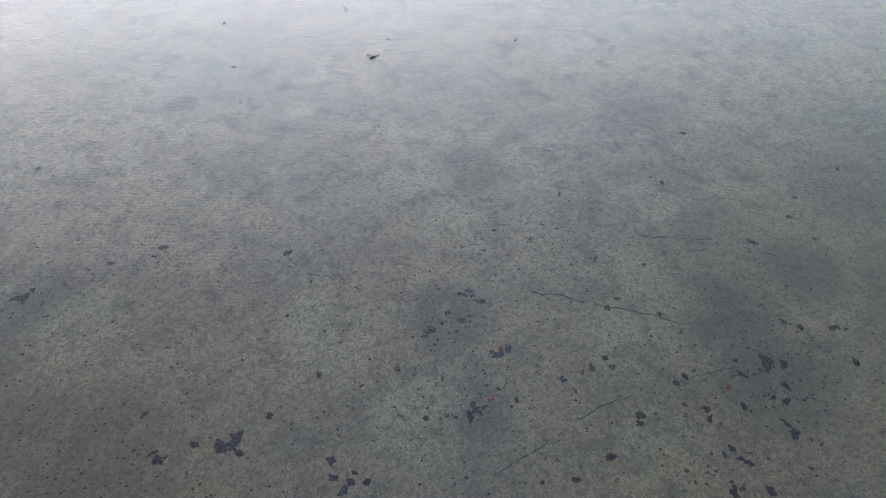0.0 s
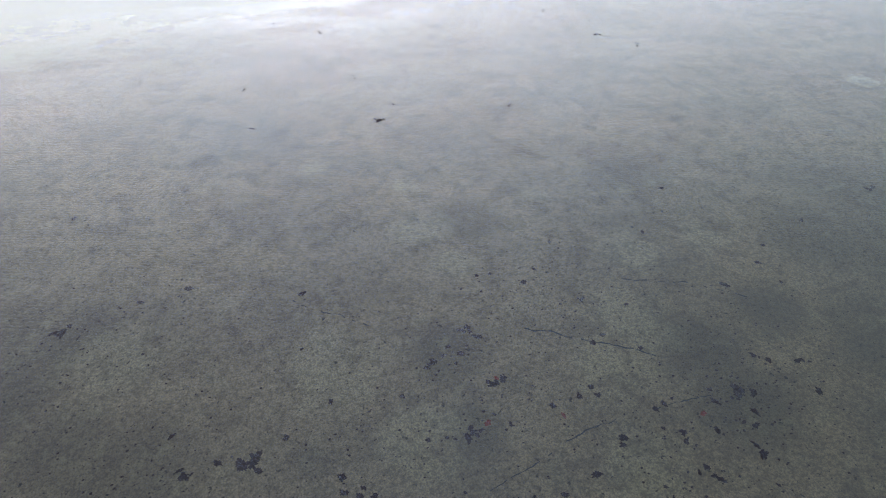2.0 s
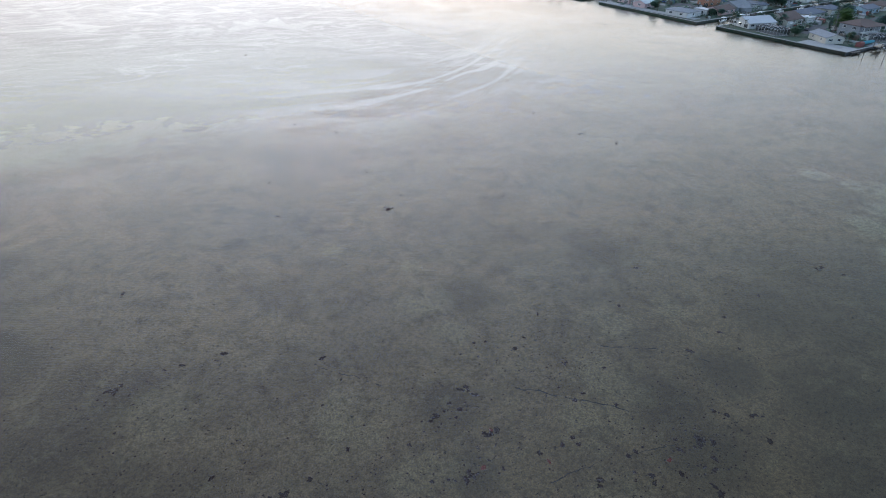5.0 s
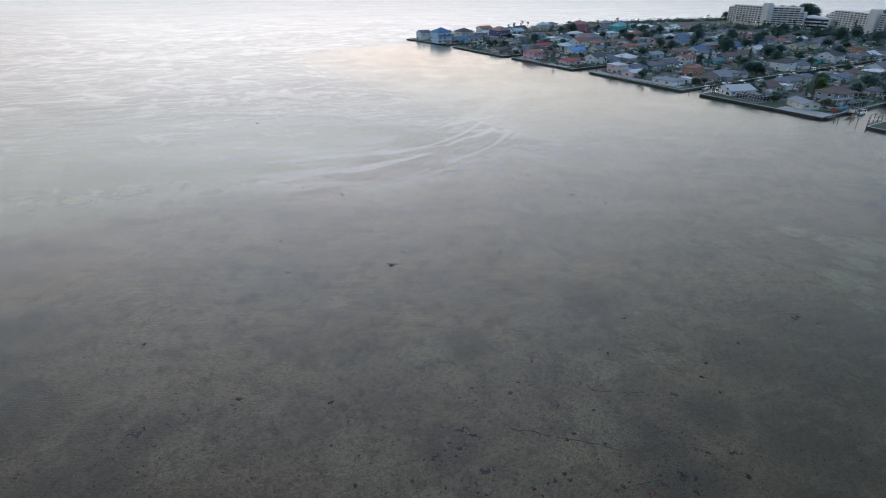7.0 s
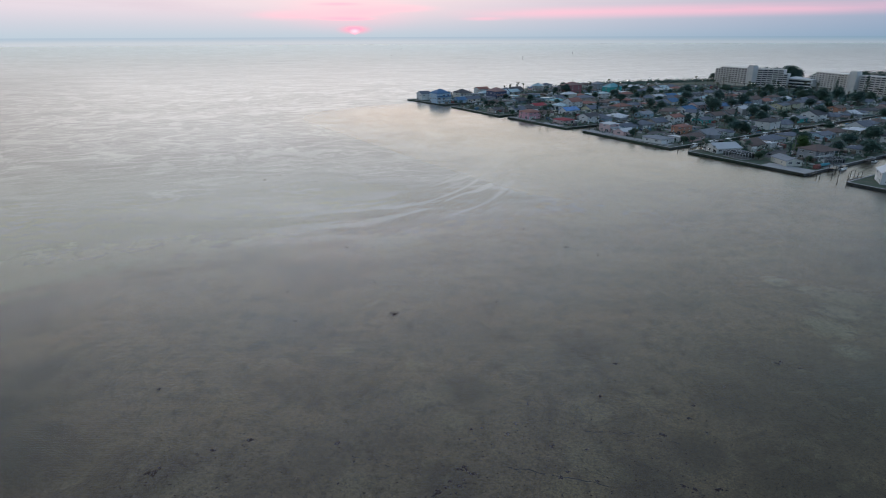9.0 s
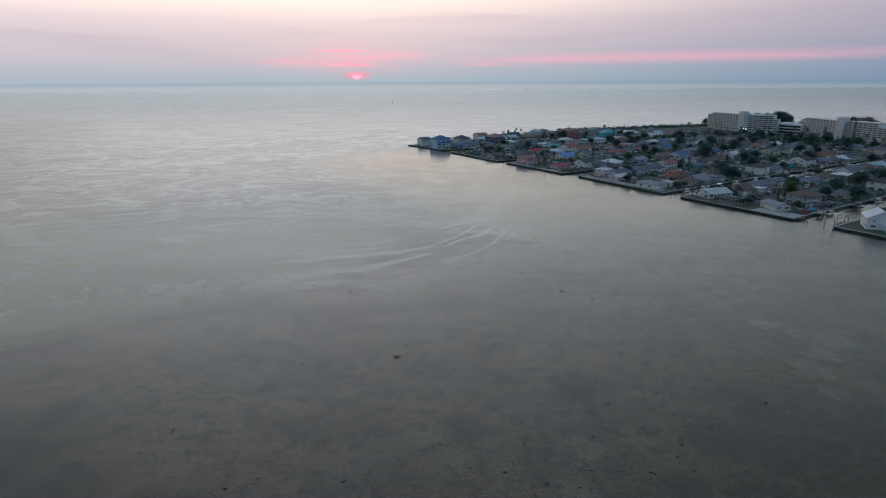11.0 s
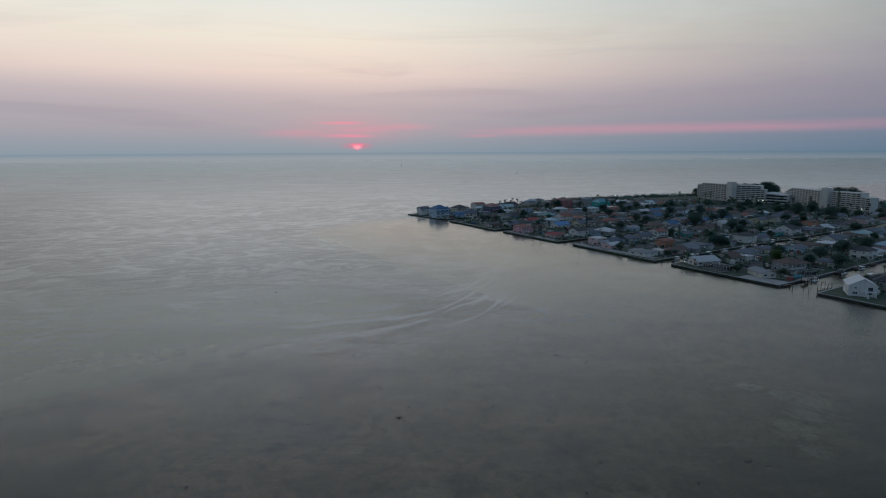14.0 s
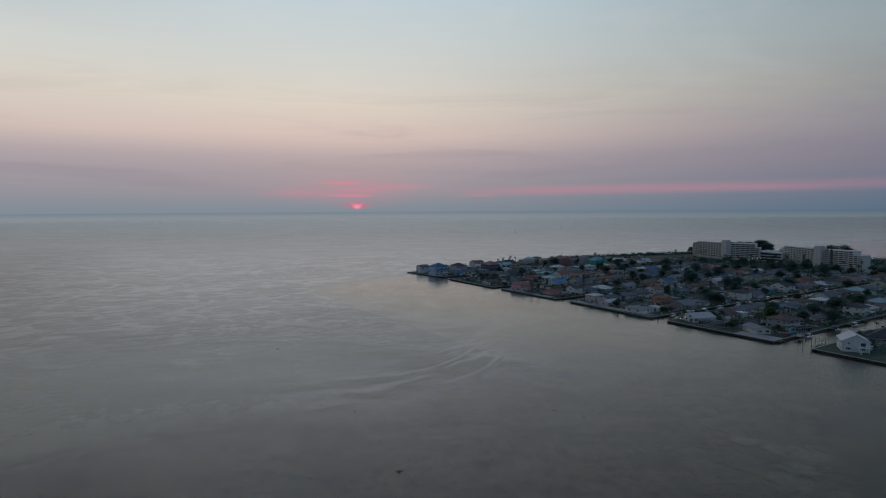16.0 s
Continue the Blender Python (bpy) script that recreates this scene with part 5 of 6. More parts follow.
ROADS = [(f[0] + f[1]) / 2 for f in FINGERS]


def open_ground(u, v, r):
    if any((u - a) ** 2 + (v - b) ** 2 < (c * 0.78 + r) ** 2 for a, b, c in TAKEN):
        return False
    if any(abs(v - m) < 3.4 + r * 0.3 for m in ROADS) and u < 560:
        return False
    return True


def on_land(u, v):
    for v0, v1, ua, ub in FINGERS:
        if v0 + 1.5 < v < v1 - 1.5 and max(ua, ub) + 2 < u < INLAND:
            return True
    return INLAND <= u < 575 and 15 < v < 430


def plant(ob, u, v, scale, turn, label=""):
    o = copy_thing(ob, isle(u, v, LAND, turn) @ Matrix.Scale(scale * 1.3, 4))
    return tagged(o, label)


grow = random.Random(21)
TREES = [broadleaf(1, 7.0, 3.6, LEAF_DARK), broadleaf(2, 6.0, 3.2, LEAF), broadleaf(3, 8.0, 4.2, LEAF_DARK, 2400), broadleaf(4, 5.0, 2.6, LEAF), broadleaf(5, 8.5, 3.4, LEAF_BRIGHT, 2300)]
PINES = [pine(6, 11, 2.2), pine(7, 14, 2.8)]
PALMS = [palm(8, 7.5), palm(9, 6.0), palm(10, 9.0)]
# marked trees of the shore and yards
for ob, u, v, s in ((TREES[4], 269, 122, 1.15), (PINES[0], 258, 121.5, 0.6), (PINES[0], 260, 122.5, 0.5), (TREES[2], 283, 113.5, 0.85), (TREES[2], 303, 345, 1.0), (PINES[0], 301, 273, 0.9),
                    (TREES[0], 310, 250, 1.0), (TREES[0], 317, 214, 0.8), (TREES[3], 244, 126.5, 0.75), (PALMS[1], 238.5, 151, 0.6), (PALMS[1], 240.5, 149.6, 0.55), (PALMS[1], 247.5, 108.5, 0.6),
                    (PALMS[1], 243, 153, 0.6), (PALMS[1], 247, 155.5, 0.7), (PALMS[0], 241, 146, 0.45), (TREES[3], 253, 157, 0.6), (TREES[3], 249, 128, 0.7), (TREES[3], 262, 153, 0.7), (PALMS[1], 243, 224, 0.8), (PALMS[1], 247, 262, 0.9), (TREES[3], 249, 300, 0.8), (PALMS[1], 252, 311, 0.8), (TREES[1], 262, 312, 0.8), (PALMS[0], 349, 427, 0.95), (PALMS[2], 353, 431, 0.85), (PALMS[0], 357, 427, 1.0), (PALMS[2], 362, 432, 0.95), (PALMS[0], 366, 428, 1.05), (PALMS[0], 345, 430, 0.9), (PINES[0], 337, 196, 0.9), (TREES[2], 421, 243, 1.3), (TREES[2], 434, 271, 1.3), (PINES[1], 436, 262, 0.9), (TREES[0], 303, 118, 1.1), (TREES[2], 327, 118, 1.15), (TREES[2], 349, 116, 1.15), (TREES[0], 352, 129, 0.8), (TREES[1], 372, 129, 0.9), (TREES[2], 376, 237, 1.35), (TREES[2], 383, 241, 1.1), (TREES[2], 469, 325, 1.2), (PINES[0], 308, 202, 0.9), (PINES[1], 449, 273, 1.0), (TREES[0], 371, 205, 1.1), (TREES[2], 378, 209, 1.0), (TREES[0], 386, 206, 1.1), (PALMS[1], 246, 268, 1.0), (PALMS[1], 249, 265, 1.1),
                    (PALMS[0], 258, 232, 0.7), (TREES[3], 246, 196, 0.9), (PALMS[1], 243, 192, 0.8), (TREES[1], 252, 156 - 8, 0.7), (TREES[3], 258, 146, 0.9), (TREES[3], 262, 143, 0.9),
                    (TREES[2], 292, 104, 0.9), (TREES[0], 297, 107, 1.0), (TREES[2], 300, 92 - 10, 1.0), (TREES[1], 268, 84, 0.6)):
    plant(ob, u, v, s, grow.uniform(0, 360))
    TAKEN.append((u, v, 2.5))
n = 0
while n < 300:
    u, v = grow.uniform(246, 570), grow.uniform(16, 428)
    s = grow.choice((0.6, 0.75, 0.9, 1.0, 1.15, 1.35)) * grow.uniform(0.9, 1.1) * (0.55 if u < 290 else 0.75 if u < 340 else 1.0)
    if on_land(u, v) and open_ground(u, v, 0.7) and not (u > 470 and v > 330):
        kind = grow.random()
        ob = grow.choice(PALMS) if kind < 0.2 else grow.choice(PINES) if kind < 0.25 else grow.choice(TREES[:4])
        plant(ob, u, v, s, grow.uniform(0, 360))
        TAKEN.append((u, v, 1.5))
        n += 1
# palms before the apartment blocks, tall pines behind them
for i in range(26):
    t = i / 25
    plant(grow.choice(PALMS), 578 - 16 * t + grow.uniform(-5, 2) - 6, 385 - 190 * t + grow.uniform(-2, 2), grow.uniform(0.8, 1.2), grow.uniform(0, 360))
for u, v, s in ((640, 360, 2.2), (645, 355, 2.3), (650, 346, 2.3), (655, 337, 2.6), (652, 330, 2.6), (650, 324, 2.2), (660, 310, 1.7), (664, 303, 1.6), (660, 296, 1.7), (664, 288, 1.6), (655, 262, 2.3), (662, 252, 2.3), (668, 280, 1.6), (640, 404, 1.3), (646, 398, 1.4), (634, 410, 1.2)):
    plant(TREES[2], u, v, s, grow.uniform(0, 360))


def thicket(name, count, spot, size, mat, seed, label):
    """Uncountable low growth: sprays of leaves heaped along a stretch of ground."""
    rng = random.Random(seed)
    verts, faces = [], []
    for _ in range(count):
        u, v, h, r = spot(rng)
        for _ in range(26):
            p = PLANNED @ Vector((u + rng.gauss(0, r * 0.5), v + rng.gauss(0, r * 0.5), LAND + abs(rng.gauss(0, 0.5)) * h * 1.2))
            a, s, k = rng.uniform(0, 6.283), 1.2 * size * rng.uniform(0.6, 1.4), len(verts)
            dx, dy = s * math.cos(a), s * math.sin(a)
            verts += [(p.x - dx, p.y - dy, p.z), (p.x + dy * 0.7, p.y - dx * 0.7, p.z - s * 0.3), (p.x + dx, p.y + dy, p.z + s * 0.2), (p.x - dy * 0.7, p.y + dx * 0.7, p.z + s * 0.5)]
            faces += [(k, k + 1, k + 2), (k, k + 2, k + 3)]
    me = bpy.data.meshes.new(name)
    me.from_pydata(verts, [], faces)
    me.materials.append(mat)
    return tagged(new(name, me), label, "shrubs", "", "stuff")


def gulf_edge(r):
    t = r.uniform(0.33, 1.0)
    a, b = ((262, 431), (330, 440), (400, 448), (480, 446), (560, 436), (640, 412), (715, 325))[int(t * 6):int(t * 6) + 2]
    f = t * 6 % 1
    return a[0] + (b[0] - a[0]) * f + r.gauss(0, 5), a[1] + (b[1] - a[1]) * f + r.gauss(0, 5), r.uniform(1.2, 3.6) * (0.5 if t < 0.45 else 1.0), 3.0


def hedge_belt(r):
    t = r.random()
    return 556 + r.gauss(0, 4), 100 + 235 * t, r.uniform(1.4, 3.2), 2.5


def yards(r):
    while True:
        u, v = r.uniform(244, 565), r.uniform(14, 428)
        if on_land(u, v) and open_ground(u, v, 0.5):
            return u, v, r.choice((0.7, 1.0, 1.6, 2.4, 3.6)), r.uniform(0.7, 1.9)


def far_crowns(r):
    while True:
        u, v = r.uniform(380, 566), r.uniform(16, 428)
        if on_land(u, v) and open_ground(u, v, 1.0) and not (u > 470 and v > 330):
            return u, v, r.uniform(3.5, 6.5), r.uniform(1.6, 2.6)


def clutter_material():
    m, n = material("yard_clutter")
    isl = n.node("ShaderNodeNewGeometry").outputs["Random Per Island"]
    pick = n.node("ShaderNodeValToRGB")
    pick.color_ramp.interpolation = "CONSTANT"
    tones = ((0.0, (0.6, 0.6, 0.58)), (0.3, (0.36, 0.36, 0.36)), (0.48, (0.14, 0.1, 0.075)), (0.66, (0.24, 0.2, 0.16)), (0.78, (0.07, 0.16, 0.24)), (0.86, (0.05, 0.05, 0.055)), (0.95, (0.24, 0.07, 0.06)))
    for e in range(len(tones) - 2):
        pick.color_ramp.elements.new(0.5)
    for e, (at, c) in zip(pick.color_ramp.elements, tones):
        e.position, e.color = at, (*c, 1)
    n.put(pick.inputs[0], isl)
    grime = n.band(n.noise(n.at, 2.5, 4.0), 0.35, 0.7, 0.0, 0.4)
    s = n.node("ShaderNodeBsdfPrincipled", {"Base Color": n.mix(grime, pick.outputs[0], (0.08, 0.075, 0.07)), "Roughness": 0.7})
    finish(n, s)
    return m


def yard_clutter(count, seed):
    """Sheds, fence runs, bins and garden furniture, too many and too small to count."""
    rng = random.Random(seed)
    verts, faces = [], []
    while count:
        u, v = rng.uniform(246, 556), rng.uniform(16, 428)
        if not on_land(u, v) or any(abs(v - m) < 3.0 for m in ROADS) or any((u - a) ** 2 + (v - b) ** 2 < (c * 0.6) ** 2 for a, b, c in TAKEN):
            continue
        count -= 1
        kind, k = rng.random(), len(verts)
        if kind < 0.3:
            a, b, h, top = rng.uniform(2.5, 5.5), 0.05, 0.9, 0.0
        elif kind < 0.55:
            a, b, h, top = rng.uniform(1.0, 1.8), rng.uniform(0.9, 1.4), 1.9, 0.5
        else:
            a, b, h, top = rng.uniform(0.3, 1.0), rng.uniform(0.3, 0.7), rng.uniform(0.5, 1.3), 0.12
        m = isle(u, v, LAND, rng.choice((0, 90)) + rng.uniform(-4, 4))
        pts = [(-a, -b, -0.05), (a, -b, -0.05), (a, b, -0.05), (-a, b, -0.05), (-a, -b, h), (a, -b, h), (a, b, h), (-a, b, h), (-a, 0, h + top), (a, 0, h + top)]
        verts += [tuple(m @ Vector(p)) for p in pts]
        faces += [tuple(k + i for i in f) for f in ((0, 1, 5, 4), (2, 3, 7, 6), (1, 2, 6, 9, 5), (3, 0, 4, 8, 7), (4, 5, 9, 8), (6, 7, 8, 9), (3, 2, 1, 0))]
    me = bpy.data.meshes.new("yard_clutter")
    me.from_pydata(verts, [], faces)
    me.materials.append(clutter_material())
    return tagged(new("yard_clutter", me), "small sheds, fence runs, bins and garden furniture about the yards", "yard clutter", "", "stuff")


yard_clutter(3200, 52)


def back_woods(r):
    return r.uniform(610, 715), r.uniform(20, 320), r.uniform(2, 5), 4.0


thicket("mangrove_belt", 560, gulf_edge, 0.75, LEAF_DARK, 31, "dark green mangrove scrub along the far shore")
thicket("hedge_belt", 240, hedge_belt, 0.6, LEAF_DARK, 32, "long dark hedge and scrub before the apartment blocks")
thicket("garden_shrubs", 4400, yards, 0.42, LEAF, 33, "garden bushes and hedges round the houses")
thicket("far_tree_crowns", 260, far_crowns, 0.6, LEAF_DARK, 35, "rounded crowns of many small trees among the far houses")
thicket("far_scrub", 500, back_woods, 0.9, LEAF_DARK, 34, "low scrub on open ground behind the buildings")
for ob in TREES + PINES + PALMS:
    for o in (*ob.children_recursive, ob):
        bpy.data.objects.remove(o)

# ---- vehicles, boats, docks, lamps and poles ----
def paint(name, colour):
    return surface("car_" + name, colour, 0.3, 0.06, 4.0, 0.08, 0.05)


CAR_PAINT = [("white", paint("white", (0.7, 0.7, 0.7))), ("silver", paint("silver", (0.4, 0.41, 0.43))), ("black", paint("black", (0.02, 0.02, 0.022))),
             ("dark red", paint("red", (0.25, 0.03, 0.03))), ("blue", paint("blue", (0.04, 0.09, 0.22)))]


def prism(bm, outline, y0, y1, taper=0.0):
    """A side outline of (x, z) drawn out from y0 to y1, its upper points drawn in."""
    top = max(z for _, z in outline)
    base = min(z for _, z in outline)
    sides = []
    for y, s in ((y0, 1), (y1, -1)):
        sides.append([bm.verts.new((x, y + s * taper * (z - base) / (top - base), z)) for x, z in outline])
    bm.faces.new(sides[0])
    bm.faces.new(sides[1][::-1])
    for i in range(len(outline)):
        j = (i + 1) % len(outline)
        bm.faces.new((sides[0][j], sides[0][i], sides[1][i], sides[1][j]))


def wheel_mesh():
    bm = bmesh.new()
    bmesh.ops.create_cone(bm, cap_ends=True, segments=12, radius1=0.33, radius2=0.33, depth=0.22, matrix=Matrix.Rotation(radians(90), 4, "X"))
    return mesh_of("wheel", bm, RUBBER)


WHEEL = wheel_mesh()


def car(colour, mat):
    ob = thing("car", pose(0, 0, -60), f"{colour} parked car on a drive or car park", "car", "parked cars")
    bm = bmesh.new()
    prism(bm, [(-2.2, 0.3), (2.2, 0.3), (2.25, 0.62), (2.1, 0.8), (1.1, 0.92), (-1.7, 0.95), (-2.2, 0.85)], -0.88, 0.88, 0.06)
    body = part("body", bm, mat, ob)
    bm = bmesh.new()
    prism(bm, [(1.12, 0.9), (0.45, 1.4), (-1.1, 1.42), (-1.75, 0.93)], -0.8, 0.8, 0.16)
    part("window_band", bm, GLASS, ob)
    bm = bmesh.new()
    prism(bm, [(0.42, 1.405), (0.3, 1.47), (-0.95, 1.49), (-1.08, 1.43)], -0.64, 0.64, 0.04)
    part("roof", bm, mat, ob)
    for x in (-1.4, 1.4):
        for y in (-0.8, 0.8):
            share("wheel", WHEEL, ob, pose(x, y, 0.33))
    return ob


CARS = [car(n, m) for n, m in CAR_PAINT]
park = random.Random(8)


def leave_car(u, v, turn, z=0.05):
    copy_thing(park.choice(CARS), isle(u, v, LAND + z, turn))


for u, v, w, d, mid in HOMES:
    if park.random() < 0.42:
        s = 1 if mid > v else -1
        leave_car(u + park.choice((-1, 1)) * w * 0.28 + park.uniform(-0.5, 0.5), v + s * (d / 2 + 3.0), 90 + park.uniform(-6, 6))
for i in range(44):
    leave_car(571 + park.choice((0, -9)), 202 + i * 4.2, park.choice((0, 180)) + park.uniform(-3, 3))
for u, v, t in ((258.5, 130, 20), (262, 136, 60), (259.5, 133.5, 25), (299, 128, 100), (333, 128, 5), (255.5, 72.2, 60), (259, 69, 60)):
    leave_car(u, v, t)


def boat(L, canopy, canvas):
    ob = thing("boat", pose(0, 0, -60), f"small white motorboat {'under a ' + canvas + ' canopy' if canopy else 'with an open cockpit'} in the canal", "boat", "boats in the canals")
    bm = bmesh.new()
    rows = []
    for i in range(9):
        s = i / 8
        x, b = -L / 2 + L * s, 1.15 * (1 - max(0, (s - 0.45) / 0.55) ** 2.2)
        k = 0.25 * max(0, s - 0.6) / 0.4
        rows.append([bm.verts.new(p) for p in ((x, -b, 0.75 + k), (x, -b * 0.8, 0.1 + k), (x, 0, -0.3 + k * 1.6), (x, b * 0.8, 0.1 + k), (x, b, 0.75 + k))])
    for a, c in zip(rows, rows[1:]):
        for j in range(4):
            bm.faces.new((a[j], c[j], c[j + 1], a[j + 1]))
        bm.faces.new((a[4], c[4], c[0], a[0]))
    bm.faces.new(rows[0])
    part("hull", bm, GELCOAT, ob)
    bm = bmesh.new()
    prism(bm, [(-L * 0.05, 0.7), (L * 0.16, 0.75), (L * 0.12, 1.35), (L * 0.02, 1.5), (-L * 0.03, 1.3)], -0.5, 0.5, 0.08)
    part("console", bm, GELCOAT, ob)
    bm = bmesh.new()
    prism(bm, [(L * 0.17, 0.78), (L * 0.12, 1.36), (L * 0.1, 1.4), (L * 0.15, 0.78)], -0.75, 0.75, 0.1)
    part("windscreen", bm, GLASS, ob)
    bm = bmesh.new()
    prism(bm, [(-L / 2 - 0.5, 0.2), (-L / 2 - 0.02, 0.3), (-L / 2 - 0.02, 1.1), (-L / 2 - 0.45, 1.15)], -0.22, 0.22, 0.05)
    part("outboard_motor", bm, DARK_METAL, ob, "dark outboard motor")
    if canopy:
        bm = bmesh.new()
        prism(bm, [(-L * 0.3, 2.1), (L * 0.2, 2.15), (L * 0.17, 2.3), (-L * 0.05, 2.42), (-L * 0.27, 2.28)], -1.1, 1.1, 0.25)
        top = part("canopy", bm, CANVAS if canvas == "tan" else CANVAS_BLUE if canvas == "teal" else GELCOAT, ob, canvas + " canvas canopy")
        for x in (-L * 0.25, L * 0.15):
            for y in (-0.95, 0.95):
                bm = bmesh.new()
                tube(bm, (x, y, 0.7), (x, y, 2.14), 0.03, n=5)
                part("pole", bm, CHROME, ob)
    return ob


BOATS = [boat(6.5, True, "white"), boat(5.5, False, ""), boat(7.5, True, "tan"), boat(6.0, True, "teal"), boat(8.5, True, "white")]


def dock(u, v, length, width, turn=0.0):
    ob = thing("dock", isle(u, v, 0, turn), "weathered timber dock on piles by the seawall", "dock")
    n = int(length / 0.3)
    bm = bmesh.new()
    for i in range(n):
        box(bm, i * 0.3, i * 0.3 + 0.27, -width / 2, width / 2, 1.02, 1.08)
    tagged(part("planks", bm, TIMBER, ob), kind="stuff")
    for y in (-width / 2 + 0.15, width / 2 - 0.15):
        bm = bmesh.new()
        box(bm, 0, length, y - 0.06, y + 0.06, 0.84, 1.015)
        part("beam", bm, TIMBER, ob)
        for i in range(2):
            x = 0.4 + (length - 0.8) * i
            bm = bmesh.new()
            tube(bm, (x, y, -0.7), (x, y, 1.9), 0.13, 0.12, 7)
            part("pile", bm, TIMBER, ob)
    return ob


def boat_lift(u, v, turn, ob_boat=None):
    """Four tall piles with beams, the boat hung between them."""
    ob = thing("boat_lift", isle(u, v, 0, turn), "four-pile timber boat lift with a cradle over the canal", "boat lift")
    for x in (-2.2, 2.2):
        for y in (-1.7, 1.7):
            bm = bmesh.new()
            tube(bm, (x, y, -0.7), (x, y, 3.4), 0.14, 0.13, 7)
            part("pile", bm, TIMBER, ob)
    for y in (-1.7, 1.7):
        bm = bmesh.new()
        box(bm, -2.5, 2.5, y - 0.12, y + 0.12, 3.403, 3.6)
        part("beam", bm, TIMBER, ob)
    for x in (-1.4, 1.4):
        bm = bmesh.new()
        box(bm, x - 0.1, x + 0.1, -1.7, 1.7, 0.98, 1.13)
        part("cradle", bm, CHROME, ob)
    if ob_boat:
        copy_thing(ob_boat, isle(u, v, 1.43, turn))
    return ob


moor = random.Random(12)
for v0, v1, ua, ub in FINGERS:
    for edge, s, end in ((v0, -1, {10: 0, 101.5: 465, 165: 490, 238.5: 470, 303.5: 400, 380: 338}[v0]), (v1, 1, {86: 465, 154.5: 490, 226: 470, 294.5: 400, 367: 338, 430: 0}[v1])):
        u = 258 + moor.uniform(0, 8)
        while u < min(end, 430):
            if edge not in (101.5,) or u > 275:
                dock(u, edge + s * 1.0, moor.uniform(5, 8), 1.8)
                r = moor.random()
                if r < 0.4:
                    boat_lift(u + 9, edge + s * 2.2, moor.choice((0, 180)), moor.choice(BOATS[:3]))
                elif r < 0.75:
                    copy_thing(moor.choice(BOATS), isle(u + 3, edge + s * 3.0, 0.12, moor.choice((0, 180)) + moor.uniform(-3, 3)))
            u += moor.uniform(14, 24)


def covered_boat(u, v, z, turn, L, mat, colour):
    """A motorboat under a fitted canvas cover that sags between its bows."""
    ob = thing("covered_boat", isle(u, v, z, turn), f"motorboat under a fitted {colour} canvas cover", "boat")
    for name, m, rise in (("hull", DARK_METAL, 0.0), ("cover", mat, 1.0)):
        bm = bmesh.new()
        rows = []
        for i in range(11):
            s = i / 10
            x, b = -L / 2 + L * s, 1.2 * (1 - max(0, (s - 0.5) / 0.5) ** 2.2) + 0.03
            k = 0.75 + 0.25 * max(0, s - 0.6) / 0.4
            top = 0.95 * math.sin(math.pi * min(1, 0.12 + s * 0.86)) ** 0.6 * (0.92 + 0.08 * math.cos(s * 25))
            if rise:
                ring = [(x, -b - 0.04, k - 0.25), (x, -b * 0.95, k + 0.1), (x, -b * 0.5, k + top * 0.8), (x, 0, k + top), (x, b * 0.5, k + top * 0.8), (x, b * 0.95, k + 0.1), (x, b + 0.04, k - 0.25)]
            else:
                ring = [(x, -b, k - 0.02), (x, -b * 0.85, 0.1), (x, 0, -0.3 + (k - 0.75) * 2), (x, b * 0.85, 0.1), (x, b, k - 0.02)]
            rows.append([bm.verts.new(p) for p in ring])
        for a, c in zip(rows, rows[1:]):
            for j in range(len(a) - 1):
                bm.faces.new((a[j], c[j], c[j + 1], a[j + 1]))
        bm.faces.new(rows[0])
        bm.faces.new(rows[-1][::-1])
        part(name, bm, m, ob, colour + " canvas cover" if rise else "")
    return ob


# boats crowding the canal mouth between the second and third fingers
for u, v, k, turn in ((252, 163, 0, 4), (258, 162.6, 2, 178), (265, 163, 4, 2), (271, 156.5, 1, 0), (279, 162.8, 0, 181), (286, 156.6, 3, 3), (294, 162.6, 4, 0), (302, 156.6, 2, 180), (262, 156.8, 1, 182), (312, 162.6, 0, 1), (322, 156.8, 4, 180)):
    copy_thing(BOATS[k], isle(u, v, 0.12, turn))
# the mouth of the nearest canal
dock(234, 100.4, 7, 1.6)
boat_lift(249.5, 98.8, 0)
covered_boat(249.5, 98.8, 1.45, 0, 7.0, CANVAS, "tan")
covered_boat(251.5, 104.0, LAND + 0.42, -6, 12.0, CANVAS_BLUE, "teal")
copy_thing(BOATS[2], isle(256.5, 98.4, 0.12, 0))
dock(236, 87.2, 10, 2.0)
boat_lift(246, 89.4, 0)


def pile(u, v, h, lean=0.0, r=0.14):
    ob = thing("mooring_pile", isle(u, v, 0), "tall weathered timber mooring pile standing in the water", "pile", "mooring piles")
    bm = bmesh.new()
    tube(bm, (0, 0, -0.8), (lean, 0, h), r, r * 0.9, 8)
    part("shaft", bm, TIMBER, ob)
    bm = bmesh.new()
    tube(bm, (lean, 0, h + 0.002), (lean, 0, h + 0.1), r * 1.15, r * 0.4, 8)
    part("cap", bm, DARK_METAL, ob)


for u, v, h, l in ((227.5, 84.6, 7.0, 0.4), (229.5, 88.5, 4.6, 0.0), (231.5, 95.5, 3.6, 0), (233.5, 97.6, 1.6, 0), (237, 93.8, 2.6, 0),
                   (232, 158, 2.4, 0), (238, 162, 2.5, 0), (240, 157, 2.6, 0), (240, 234, 2.4, 0), (247, 301, 2.6, 0), (252, 373, 2.5, 0)):
    pile(u, v, h, l)


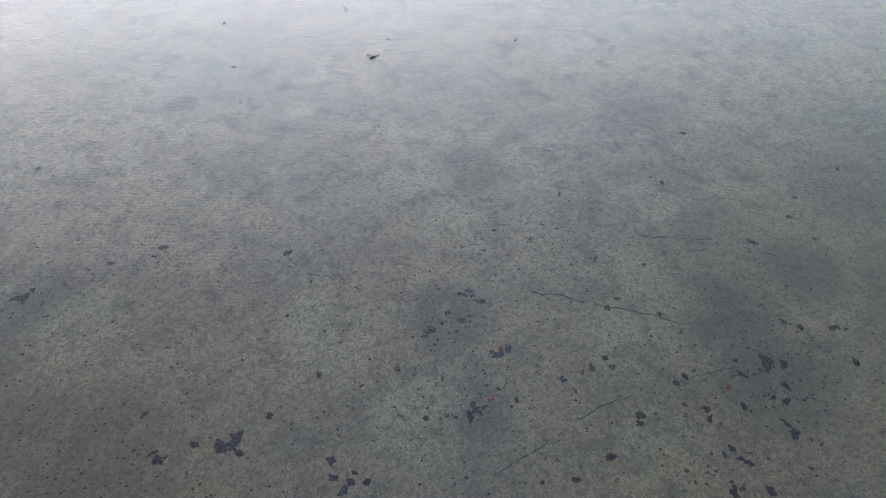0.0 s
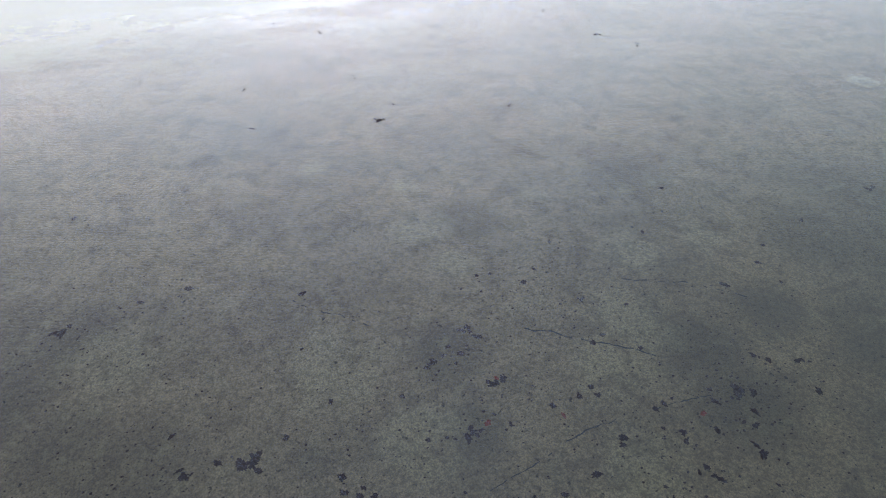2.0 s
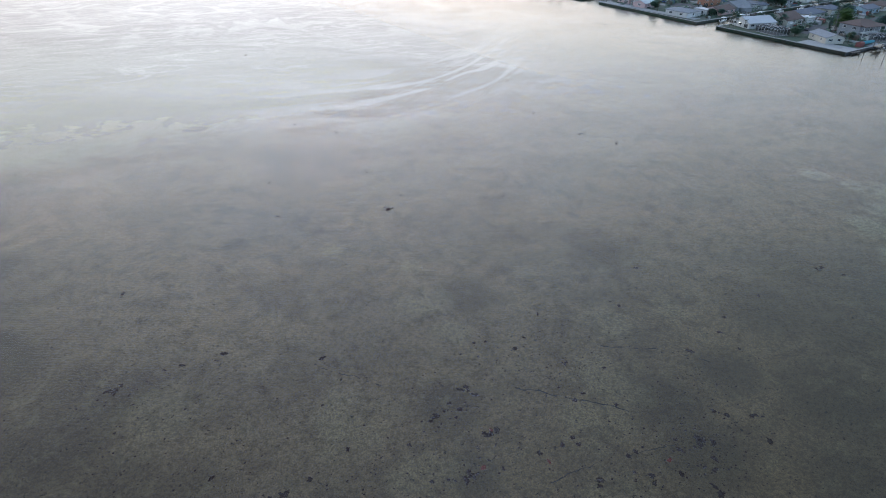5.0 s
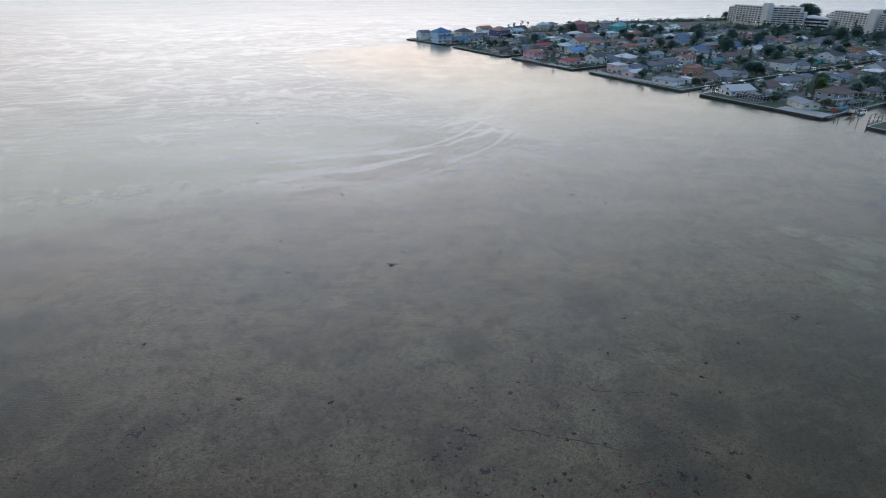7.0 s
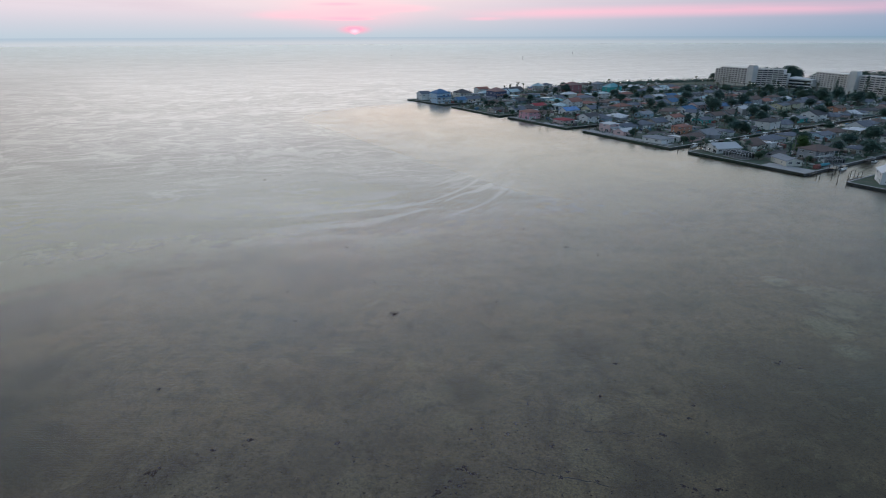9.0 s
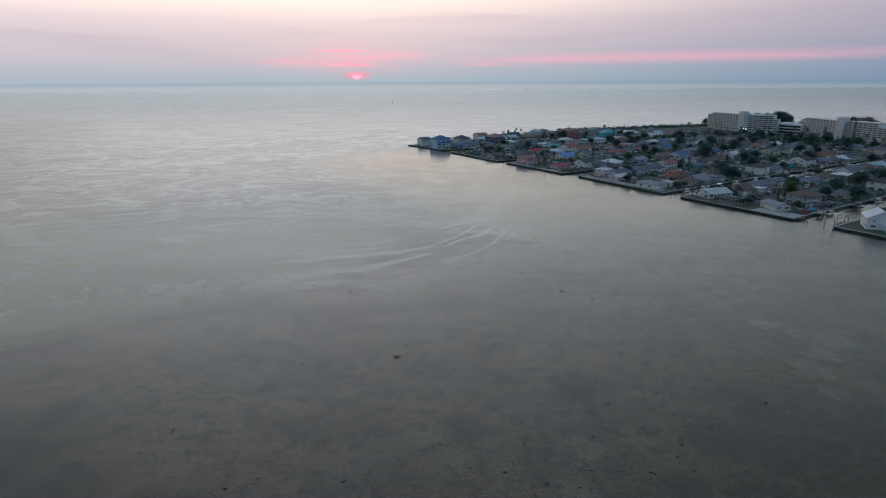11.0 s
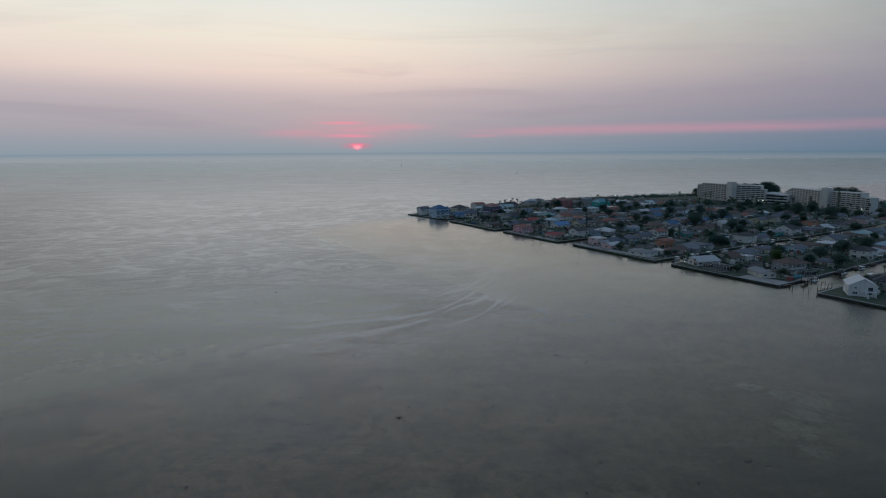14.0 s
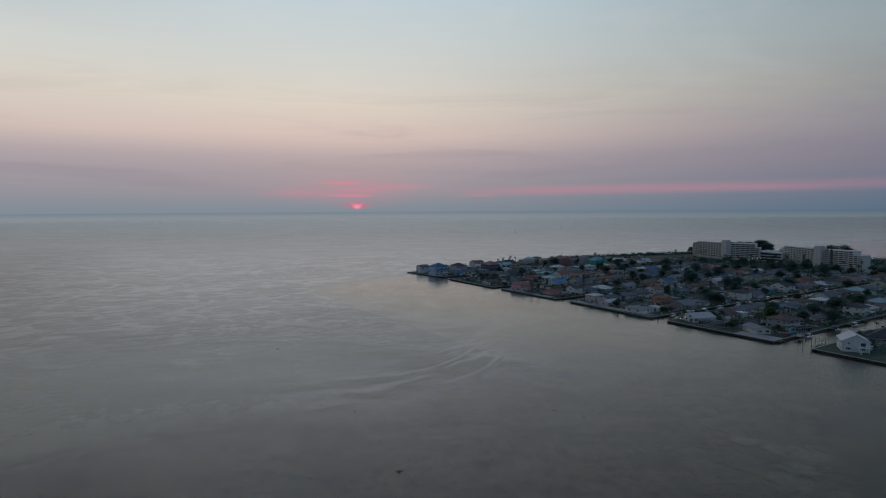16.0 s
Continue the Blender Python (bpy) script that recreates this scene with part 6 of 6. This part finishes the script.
def glow(name, colour, power):
    m, n = material(name)
    n.node("ShaderNodeOutputMaterial", {"Surface": n.node("ShaderNodeEmission", {"Color": (*colour, 1), "Strength": power}).outputs[0]})
    return m


LAMP_ON = glow("lamp_glow", (1.0, 0.93, 0.8), 7.0)


def street_lamp(u, v, h, size, warm=False):
    ob = thing("street_lamp", isle(u, v, LAND), "lit street lamp on a grey metal pole", "lamp", "lit lamps")
    bm = bmesh.new()
    tube(bm, (0, 0, -0.1), (0, 0, h), 0.09, 0.06)
    tube(bm, (0, 0, h - 0.05), (-1.0, 0, h + 0.2), 0.05, 0.05, 5)
    part("pole", bm, DARK_METAL, ob)
    bm = bmesh.new()
    bmesh.ops.create_icosphere(bm, subdivisions=2, radius=size, matrix=Matrix.Translation((-1.0, 0, h + 0.2)) @ Matrix.Diagonal((1, 1, 0.6, 1)))
    part("lamp_head", bm, LAMP_ON, ob, "glowing lamp head")


for u, v, h in ((566, 388, 8), (560, 372, 8), (564, 352, 8), (562, 330, 8), (566, 322, 8), (560, 316, 8), (568, 306, 7), (576, 300, 6), (570, 292, 7), (562, 284, 8), (568, 266, 7), (545, 196, 8), (540, 150, 7), (480, 410, 7), (500, 418, 7)):
    street_lamp(u, v, h, 0.34)
for u, v, h in ((237.2, 148.5, 2.4), (242, 148.6, 2.3), (262, 276, 2.6), (345, 420, 5)):
    street_lamp(u, v, h, 0.14)


def utility_pole(u, v, h=10.0):
    ob = thing("utility_pole", isle(u, v, LAND), "tall bare timber utility pole with a crossarm", "pole", "utility poles")
    bm = bmesh.new()
    tube(bm, (0, 0, -0.2), (0, 0, h), 0.16, 0.11, 7)
    part("shaft", bm, DRIVE, ob)
    bm = bmesh.new()
    box(bm, -0.06, 0.06, -1.1, 1.1, h - 0.8, h - 0.65)
    part("crossarm", bm, TIMBER, ob)


for i, mid in enumerate(ROADS):
    for k in range(6):
        utility_pole(276 + 44 * k + 7 * (i % 3), mid + 3.6, 9.5)
utility_pole(266.5, 124, 12)
utility_pole(263, 122, 10)

# distant channel markers
for x, y, h in ((560, 1250, 9), (300, 1450, 9), (820, 1500, 10), (470, 2100, 12)):
    ob = thing("channel_marker", Matrix.Translation((x * PLAN, y * PLAN, 0)), "thin dark channel marker post far out on the water", "marker", "channel markers")
    bm = bmesh.new()
    tube(bm, (0, 0, -0.8), (0, 0, h), 0.3, 0.25)
    part("post", bm, TIMBER, ob)
    bm = bmesh.new()
    box(bm, -0.9, 0.9, -0.1, 0.1, h - 1.6, h)
    part("board", bm, DARK_METAL, ob)
for ob in CARS + BOATS:
    for o in (*ob.children_recursive, ob):
        bpy.data.objects.remove(o)

# patio roofs on the canal side of some houses
shade = random.Random(44)


def patio_cover(u, v, w, d, turn, mat, colour):
    ob = thing("patio_cover", isle(u, v, LAND, turn), f"{colour} sheet patio roof on slim posts behind a house", "patio cover")
    bm = bmesh.new()
    box(bm, -w / 2, w / 2, -d / 2, d / 2, 2.5, 2.62)
    for vert in bm.verts:
        vert.co.z += 0.07 * vert.co.y
    part("roof", bm, mat, ob)
    for x in (-w / 2 + 0.2, w / 2 - 0.2):
        for y in (-d / 2 + 0.2, d / 2 - 0.2):
            bm = bmesh.new()
            box(bm, x - 0.06, x + 0.06, y - 0.06, y + 0.06, -0.05, 2.5 + 0.07 * y)
            part("post", bm, TRIM, ob)


for u, v, w, d, mid in HOMES:
    if shade.random() < 0.3 and u < 480:
        s = -1 if mid > v else 1
        kind = shade.choice(("white", "white", "pale", "aqua", "slate_blue"))
        patio_cover(u + shade.uniform(-1.5, 1.5), v + s * (d / 2 + 1.6), shade.uniform(4, 7), 3.6, 0, ROOFS[kind], {"white": "white", "pale": "pale grey", "aqua": "pale aqua", "slate_blue": "slate-blue"}[kind])
